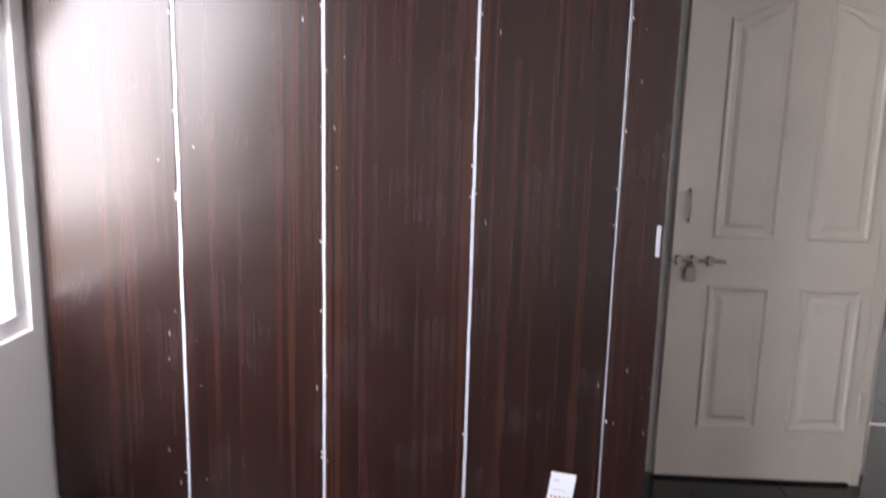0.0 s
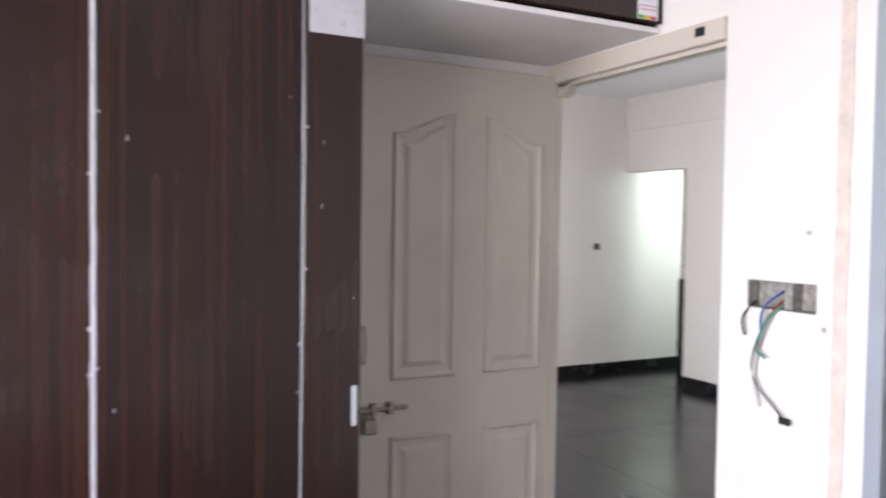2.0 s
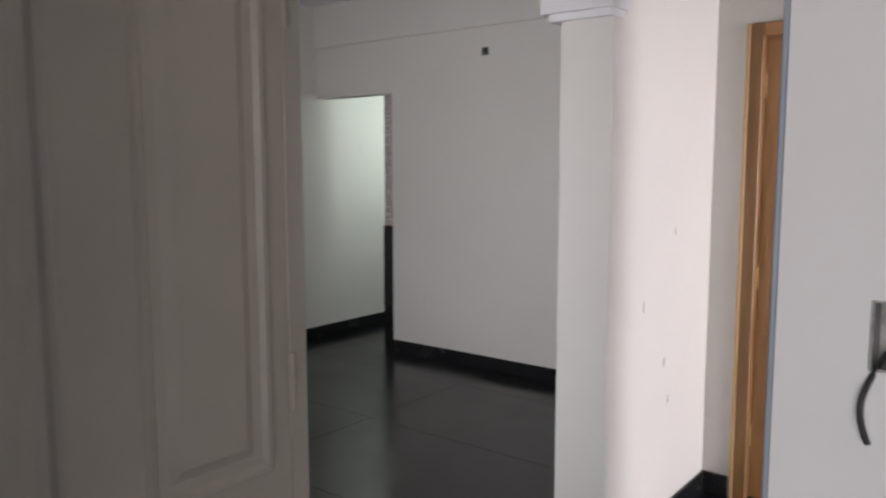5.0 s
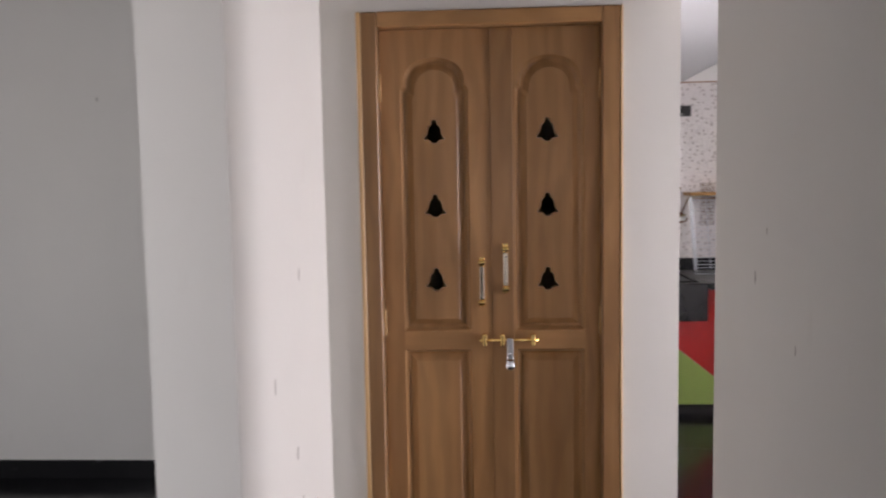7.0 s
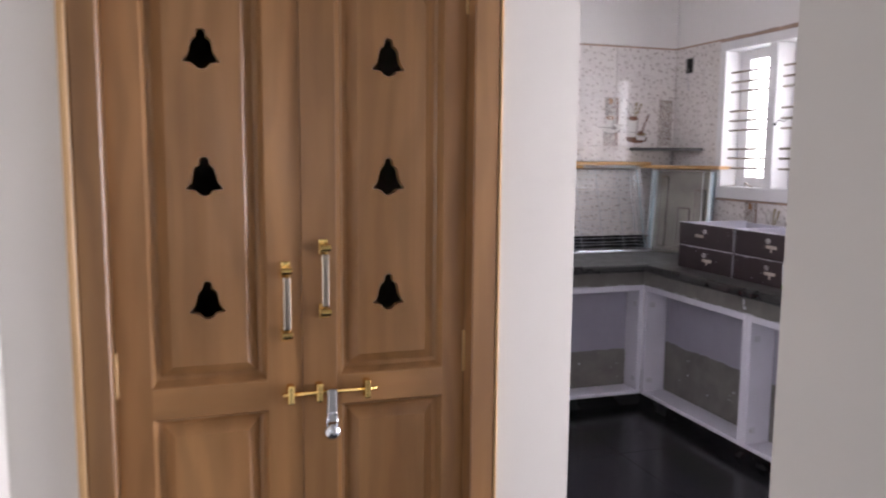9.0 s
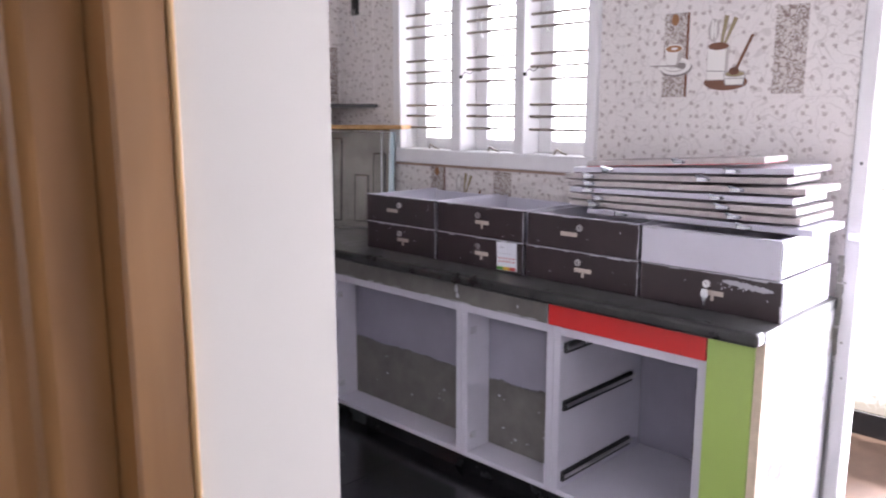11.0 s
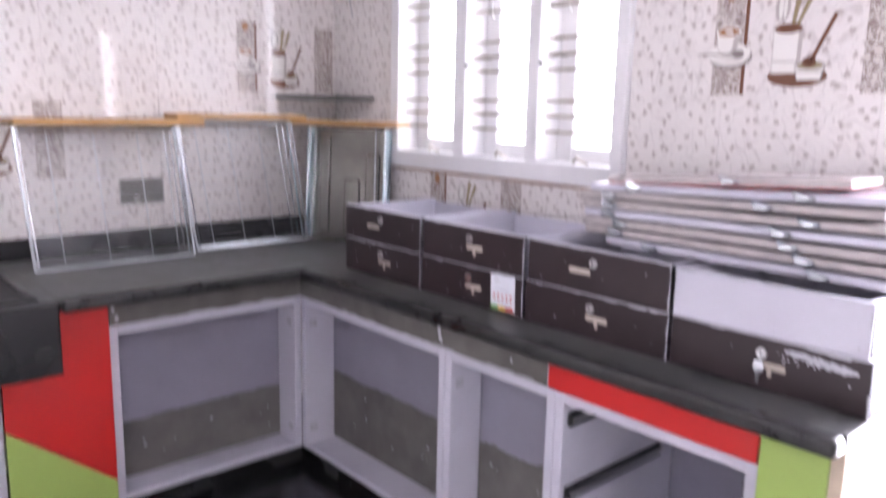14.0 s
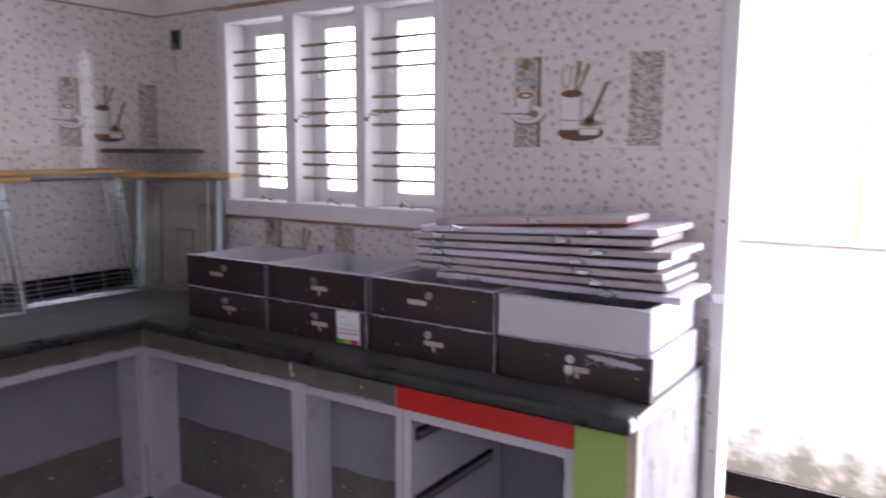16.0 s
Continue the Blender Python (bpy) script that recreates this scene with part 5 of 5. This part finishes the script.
# ---- wire baskets and planks ----
def wire_basket(x0, x1, yf, z0, z1, depth, lean, label, rows=17, skew=0.0):
    """A wire pull-out basket stood on its side; its open face looks to -y."""
    b = thing("wire_basket", ((x0 + x1) / 2, yf, z0), label, "basket", "wire baskets")
    r = 0.0042
    rim = bmesh.new()
    c = [(x0, yf, z0 + r), (x1, yf, z0 + r), (x1, yf, z1), (x0, yf, z1)]
    path_tube(rim, c + [c[0]], r, 8)
    part("front_rim", rim, M_WIRE, b)
    i = 0.022
    rim = bmesh.new()
    c2 = [(x0 + i, yf + depth, z0 + r), (x1 - i, yf + depth, z0 + r), (x1 - i, yf + depth, z1 - 0.01), (x0 + i, yf + depth, z1 - 0.01)]
    path_tube(rim, c2 + [c2[0]], r * 0.8, 8)
    part("back_rim", rim, M_CHROME, b)
    for k in range(rows):
        bm = bmesh.new()
        z = z0 + 0.02 + (z1 - z0 - 0.04) * k / (rows - 1)
        sag = 0.004 * math.sin(k * 2.1)
        path_tube(bm, [(x0, yf, z), (x0 + i, yf + depth, z), ((x0 + x1) / 2, yf + depth, z + sag), (x1 - i, yf + depth, z), (x1, yf, z)], 0.0017, 5)
        part("wire", bm, M_WIRE, b)
    for f in (0.22, 0.5, 0.78):
        bm = bmesh.new()
        x = x0 + (x1 - x0) * f
        path_tube(bm, [(x, yf, z0 + r), (x, yf + depth - 0.003, z0 + r), (x, yf + depth - 0.003, z1 - 0.01)], 0.0022, 6)
        part("stay_wire", bm, M_WIRE, b)
    for f in (0.2, 0.45, 0.7):
        bm = bmesh.new()
        tube(bm, (x0 + i * f, yf + depth * f, z0 + r), (x1 - i * f, yf + depth * f, z0 + r), 0.0026, 6)
        part("base_wire", bm, M_WIRE, b)
    for f in (0.30, 0.62):
        for x, sgn in ((x0, 1), (x1, -1)):
            bm = bmesh.new()
            tube(bm, (x + sgn * i * f, yf + depth * f, z0 + r), (x + sgn * i * f, yf + depth * f, z1 - 0.01), 0.0030, 6)
            part("corner_wire", bm, M_CHROME, b)
    for x, mat in ((x0 + 0.010, M_WIRE), (x1 - 0.010, M_BLUESTEEL)):
        part("side_rail", rbox(x - 0.002, x + 0.002, yf + 0.020, yf + 0.029, z0 + 0.02, z1 - 0.01, 0.001), mat, b, "bluish galvanised side rail")
    for x in (x0 + 0.016, x1 - 0.016):
        bm = bmesh.new()
        path_tube(bm, [(x, yf + 0.004, z0 + r), (x, yf + 0.004, z1 - 0.012), (x, yf + depth * 0.8, z1 - 0.018)], 0.0030, 6)
        part("inner_rod", bm, M_CHROME, b)
    for z in (z0 + 0.10, z1 - 0.07, z1 - 0.11):
        bm = bmesh.new()
        path_tube(bm, [(x1 - 0.030, yf - 0.006, z), (x1 + 0.012, yf - 0.006, z + 0.004), (x1 + 0.012, yf + 0.03, z + 0.004)], 0.0026, 6)
        part("hook_wire", bm, M_ANTIQUE, b, "dull clip wire")
    if skew:
        for o in b.children:
            for v in o.data.vertices:
                v.co.x += skew * (v.co.z - z0) / (z1 - z0)
    b.rotation_euler = (radians(lean), 0, 0)
    return b


M_WIRE = plain("thin_zinc_wire", (0.60, 0.63, 0.66), 0.32, 1.0)
M_BLUESTEEL = plain("galvanised_rail", (0.52, 0.66, 0.72), 0.30, 1.0)
wire_basket(1.365, 1.985, 2.655, TOP + 0.001, 1.412, 0.11, -5.5, "chrome wire basket leaning on the tiles", 22, -0.030)
wire_basket(2.035, 2.590, 2.735, TOP + 0.001, 1.428, 0.10, -3.0, "chrome wire basket stood on its side", 24, -0.070)


M_DULLSTEEL = plain("dull_sheet_steel", (0.23, 0.22, 0.20), 0.22, 1.0, vary=0.25)


def steel_tray():
    t = thing("steel_tray", (2.74, 2.55, TOP), "perforated sheet steel tray basket leaning in the corner", "basket", "wire baskets")
    L, H = 0.43, 0.545
    part("sheet", rbox(-L / 2 + 0.02, L / 2 - 0.02, 0.03, 0.0325, 0.012, H - 0.01, 0), M_DULLSTEEL, t)
    rim = bmesh.new()
    c = [(-L / 2, 0, 0.004), (L / 2, 0, 0.004), (L / 2 - 0.02, 0, H), (-L / 2 + 0.02, 0, H)]
    path_tube(rim, c + [c[0]], 0.0035, 8)
    part("rim", rim, M_CHROME, t)
    for k in range(2):
        bm = bmesh.new()
        x = (-L / 2 + 0.012, L / 2 - 0.012)[k]
        box(bm, x - 0.012, x + 0.012, 0.004, 0.03, 0.02, H - 0.01)
        part("side_rail", bm, M_BLUESTEEL, t, "bluish galvanised side rail")
    for k in range(3):
        bm = rbox((-0.15, -0.02, 0.09)[k], (-0.10, 0.06, 0.16)[k], 0.022, 0.0295, 0.04, (0.50, 0.30, 0.42)[k], 0.005)
        part("divider", bm, M_DULLSTEEL, t)
    for x in (-0.185, 0.150):
        bm = bmesh.new()
        tube(bm, (x, 0.012, 0.006), (x * 0.94, 0.012, H), 0.0024, 6)
        part("wire", bm, M_WIRE, t)
    for o in list(t.children):
        o.matrix_parent_inverse = Matrix()
    t.matrix_basis = pose(2.684, 2.566, TOP + 0.001, -4, 0, -62)


steel_tray()


def plank(x0, x1, y0, y1, z, turn, label):
    p = tagged(finish("wooden_plank", rbox(-(x1 - x0) / 2, (x1 - x0) / 2, -(y1 - y0) / 2, (y1 - y0) / 2, 0, 0.021, 0.003), M_PLANK), label, "plank", "planks on the baskets")
    p.matrix_basis = pose((x0 + x1) / 2, (y0 + y1) / 2, z, 0, 0, turn)


plank(1.335, 2.060, 2.68, 2.90, 1.4155, 0.0, "yellow pine plank lying on a wire basket")
plank(1.975, 2.605, 2.76, 2.905, 1.4400, 0.0, "short yellow pine plank overlapping its neighbour")
plank(2.401, 3.001, 2.505, 2.635, 1.4200, -66.0, "yellow pine plank across the corner tray")


# ---- wall fittings ----
def corner_shelf():
    bm = bmesh.new()
    pts = [(2.869, 2.919), (2.525, 2.919), (2.60, 2.80), (2.74, 2.66), (2.869, 2.575)]
    poly_prism(bm, pts, lambda u, v, w: Vector((u, v, 1.535 + w)), 0.020)
    bmesh.ops.bevel(bm, geom=list(bm.edges), offset=0.004, segments=2, affect="EDGES")
    tagged(finish("corner_shelf", bm, M_CTR), "grey stone corner shelf on the tiles", "shelf")


corner_shelf()


def junction_box(name, lift, w, h, label, inner=None):
    j = thing(name, lift(0, 0, 0), label, "electrical box")
    bm = bmesh.new()
    lip = 0.006
    for a, b, c, d in ((0, w, 0, lip), (0, w, h - lip, h), (0, lip, lip, h - lip), (w - lip, w, lip, h - lip)):
        poly_prism(bm, [(a, c), (b, c), (b, d), (a, d)], lift, 0.004)
    part("rim", bm, M_DARKBOX, j)
    bm = bmesh.new()
    poly_prism(bm, [(lip, lip), (w - lip, lip), (w - lip, h - lip), (lip, h - lip)], lift, 0.0015)
    part("recess", bm, inner or M_BLACK, j)
    bm = bmesh.new()
    poly_prism(bm, [(w * 0.30, h * 0.12), (w * 0.44, h * 0.10), (w * 0.42, h * 0.36), (w * 0.33, h * 0.30)], lambda u, v, q: lift(u, v, 0.0015 + q), 0.004)
    part("connector", bm, M_DARKBOX, j)


junction_box("junction_box", lambda u, v, w: Vector((1.290 + u, N_FACE - w, 1.975 + v)), 0.105, 0.082, "open black junction box in the kitchen tiles")
junction_box("junction_box", lambda u, v, w: Vector((1.775 + u, N_FACE - w, 1.070 + v)), 0.192, 0.112, "open grey switch box behind the wire baskets", M_CEMENT)
junction_box("junction_box", lambda u, v, w: Vector((E_FACE - w, 2.800 - u, 2.045 + v)), 0.075, 0.100, "open black junction box beside the window")
junction_box("junction_box", lambda u, v, w: Vector((-2.73 + u, 1.135 - w, 2.295 + v)), 0.06, 0.06, "small dark junction box high on the hall wall")
junction_box("junction_box", lambda u, v, w: Vector((-4.46 + w, 0.72 + u, 1.27 + v)), 0.085, 0.070, "small dark switch box on the passage wall")
for a, b in (((E_FACE - 0.003, 2.765, 2.045), (E_FACE - 0.005, 2.755, 1.93)),):
    bm = bmesh.new()
    path_tube(bm, [a, (a[0] - 0.012, a[1] + 0.006, a[2] - 0.03), (a[0] - 0.010, a[1] - 0.008, a[2] - 0.07), b], 0.0022, 6)
    tagged(finish("cable", bm, M_EDGE), "pale loose cable hanging from the junction box", "cable")


def light_switch():
    y = DOORWALL
    s = thing("switch_box", (0.5, y, 1.313), "open metal switch box with loose coloured wires", "electrical box")
    bm = bmesh.new()
    box(bm, 0.398, 0.601, y + 0.044, y + 0.046, 1.315, 1.385)
    for a, b, c, d in ((0.3965, 0.6025, 1.3135, 1.3155), (0.3965, 0.6025, 1.3845, 1.3865), (0.3965, 0.399, 1.3155, 1.3845), (0.600, 0.6025, 1.3155, 1.3845)):
        box(bm, a, b, y + 0.002, y + 0.046, c, d)
    part("metal_box", bm, M_DARKBOX, s)
    part("divider", rbox(0.505, 0.530, y + 0.006, y + 0.043, 1.316, 1.384, 0.002), M_DARKBOX, s)
    hues = [("blue_wire", (0.02, 0.06, 0.30), [(0.52, 0.03, 1.38), (0.49, -0.005, 1.35), (0.47, -0.02, 1.325), (0.455, -0.02, 1.29), (0.46, -0.02, 1.25)]),
            ("green_wire", (0.02, 0.26, 0.20), [(0.50, 0.02, 1.33), (0.485, -0.02, 1.30), (0.465, -0.025, 1.265), (0.455, -0.02, 1.235), (0.445, -0.02, 1.20), (0.47, -0.022, 1.195), (0.475, -0.02, 1.188)]),
            ("red_wire", (0.30, 0.05, 0.03), [(0.49, 0.03, 1.34), (0.475, -0.015, 1.30), (0.46, -0.02, 1.26), (0.45, -0.02, 1.215)]),
            ("black_wire", (0.02, 0.02, 0.02), [(0.41, 0.02, 1.33), (0.395, -0.012, 1.30), (0.392, -0.014, 1.262), (0.402, -0.012, 1.24)]),
            ("thin_wire", (0.02, 0.02, 0.025), [(0.455, -0.02, 1.25), (0.425, -0.018, 1.18), (0.435, -0.016, 1.13), (0.465, -0.016, 1.095), (0.50, -0.014, 1.07), (0.53, -0.012, 1.04)]),
            ("white_wire", (0.60, 0.60, 0.58), [(0.45, -0.02, 1.22), (0.43, -0.016, 1.15), (0.44, -0.016, 1.10), (0.455, -0.014, 1.06)])]
    for nm, col, pts in hues:
        cu = bpy.data.curves.new(nm, "CURVE")
        cu.dimensions, cu.bevel_depth, cu.bevel_resolution = "3D", 0.0033 if nm != "thin_wire" else 0.0024, 2
        sp = cu.splines.new("NURBS")
        sp.points.add(len(pts) - 1)
        for p, (a, b, c) in zip(sp.points, pts):
            p.co = (a, y + b, c, 1)
        sp.use_endpoint_u, sp.order_u = True, 3
        ob = new(nm, cu)
        cu.materials.append(plain(nm + "_sheath", col, 0.45))
        ob.parent = s
        ob.matrix_parent_inverse = s.matrix_basis.inverted()
    part("tape_end", rbox(0.515, 0.548, y - 0.018, y - 0.010, 1.030, 1.048, 0.003), M_BLACK, s, "black insulating tape on a wire end")


light_switch()


def grey_door():
    d = thing("grey_door", (1.15, DOORWALL, 0), "blue-grey painted door with cream edge and steel hinges", "door")
    y = DOORWALL
    part("frame_jamb", rbox(0.737, 0.778, y - 0.008, y + 0.095, 0, 2.098, 0.003), M_GREYDOOR, d)
    part("frame_jamb", rbox(1.51, 1.548, y - 0.008, y + 0.095, 0, 2.098, 0.003), M_GREYDOOR, d)
    part("frame_head", rbox(0.778, 1.51, y - 0.008, y + 0.095, 2.05, 2.098, 0.003), M_GREYDOOR, d)
    part("door_edge", rbox(0.792, 0.822, y + 0.012, y + 0.048, 0.012, 2.045, 0.002), M_CREAM, d, "cream unpainted door edge")
    part("leaf", rbox(0.8225, 1.506, y + 0.010, y + 0.050, 0.012, 2.045, 0.002), M_GREYDOOR, d)
    for z in (0.40, 1.10, 1.72):
        part("hinge", rbox(0.790, 0.824, y + 0.006, y + 0.011, z - 0.055, z + 0.055, 0.001), M_STEEL, d, "steel butt hinge")
    bm = bmesh.new()
    z = 0.10
    rnd = random.Random(6)
    while z < 2.3:
        h = rnd.uniform(0.05, 0.14)
        box(bm, 0.649 + rnd.uniform(-0.002, 0.002), 0.684 + rnd.uniform(-0.002, 0.002), y - 0.003 - rnd.uniform(0, 0.0015), y + 0.001, z, z + h)
        z += h
    structure("raw_plaster_strip", bm, M_PLASTER, "unpainted pinkish plaster strip beside the door frame", "trim")


grey_door()


def basin_column():
    bm = rbox(-3.93, -3.58, 1.40, 1.52, 1.0, 2.5, 0.003)
    structure("tiled_pier", bm, M_SCROLL, "pier with mottled mosaic tiles in the passage", "wall")
    bm = rbox(-3.93, -3.58, 1.38, 1.54, 0.0, 0.999, 0.003)
    structure("pier_base", bm, M_SKIRT, "black stone lower half of the pier", "wall")


basin_column()


# ---- finger smudges and small wall marks ----
M_SMUDGE = plain("grey_smudge", (0.40, 0.375, 0.345), 0.8, vary=0.2, scale=40)


def smudge(place, across, up, w, h, seed, label="small grey finger smudge on a painted wall", mat=None):
    """A faint irregular grey mark lying on a wall."""
    rnd = random.Random(seed)
    place, across, up = Vector(place), Vector(across), Vector(up)
    out = across.cross(up)
    n = 14
    bm = bmesh.new()
    pts = []
    for k in range(n):
        a = 2 * math.pi * k / n
        s = rnd.uniform(0.6, 1.0)
        pts.append((w * s * math.cos(a), h * s * math.sin(a)))
    poly_prism(bm, pts, lambda u, v, q: place + across * u + up * v + out * (q + 0.0002), 0.0004)
    tagged(finish("wall_smudge", bm, mat or M_SMUDGE), label, "stain", "wall stains", "stuff")


for k, (p, ac, w, h) in enumerate((
        ((0.47, -1.108, 1.311), (0, -1, 0), 0.006, 0.018), ((0.47, -1.170, 1.409), (0, -1, 0), 0.004, 0.009), ((0.47, -1.32, 1.20), (0, -1, 0), 0.004, 0.012),
        ((-0.657, -0.42, 1.25), (0, 1, 0), 0.010, 0.022), ((-0.657, -0.50, 0.72), (0, 1, 0), 0.012, 0.030), ((-0.657, -0.45, 0.55), (0, 1, 0), 0.010, 0.020), ((-0.657, -0.72, 0.98), (0, 1, 0), 0.008, 0.030),
        ((0.577, -2.60, 1.512), (1, 0, 0), 0.010, 0.008), ((0.625, -2.60, 1.28), (1, 0, 0), 0.008, 0.010),
        ((-2.05, 1.135, 1.98), (1, 0, 0), 0.006, 0.02), ((-1.62, 1.135, 1.97), (1, 0, 0), 0.006, 0.02))):
    smudge(p, ac, (0, 0, 1), w, h, k)


# ---- floor slabs ----
def floor_slabs():
    bm = bmesh.new()
    box(bm, -4.9, 3.08, -6.0, 3.6, -0.0098, -0.006)
    base = structure("floor", bm, M_JOINT, "polished black stone slab floor with brown joints", "floor")
    gap = 0.0013
    xs = [-4.66, -4.045] + [-2.60 + 1.445 * k for k in range(4)] + [3.08]
    ys = [-5.66] + [-4.70 + 0.90 * k for k in range(9)] + [3.40]
    for a, b in zip(xs, xs[1:]):
        for c, d in zip(ys, ys[1:]):
            part("slab", rbox(a + gap, b - gap, c + gap, d - gap, -0.006, 0.0, 0.0008), M_FLOOR, base)
    for c, d in zip(ys[:4], ys[1:4] + [DOORWALL]):
        part("slab", rbox(3.08 + gap, 4.2, c + gap, d - gap, -0.006, 0.0, 0.0008), M_FLOOR, base)
    # joint line whose pale colour stands in for light reflected off the floor
    bm = rbox(-1.163, -1.147, DOORWALL + 0.10, -1.06, -0.004, 0.0012, 0.0004)
    structure("floor_strip", bm, M_PLASTER, "thin hall floor joint line, coloured pale for reflected light", "trim")


floor_slabs()
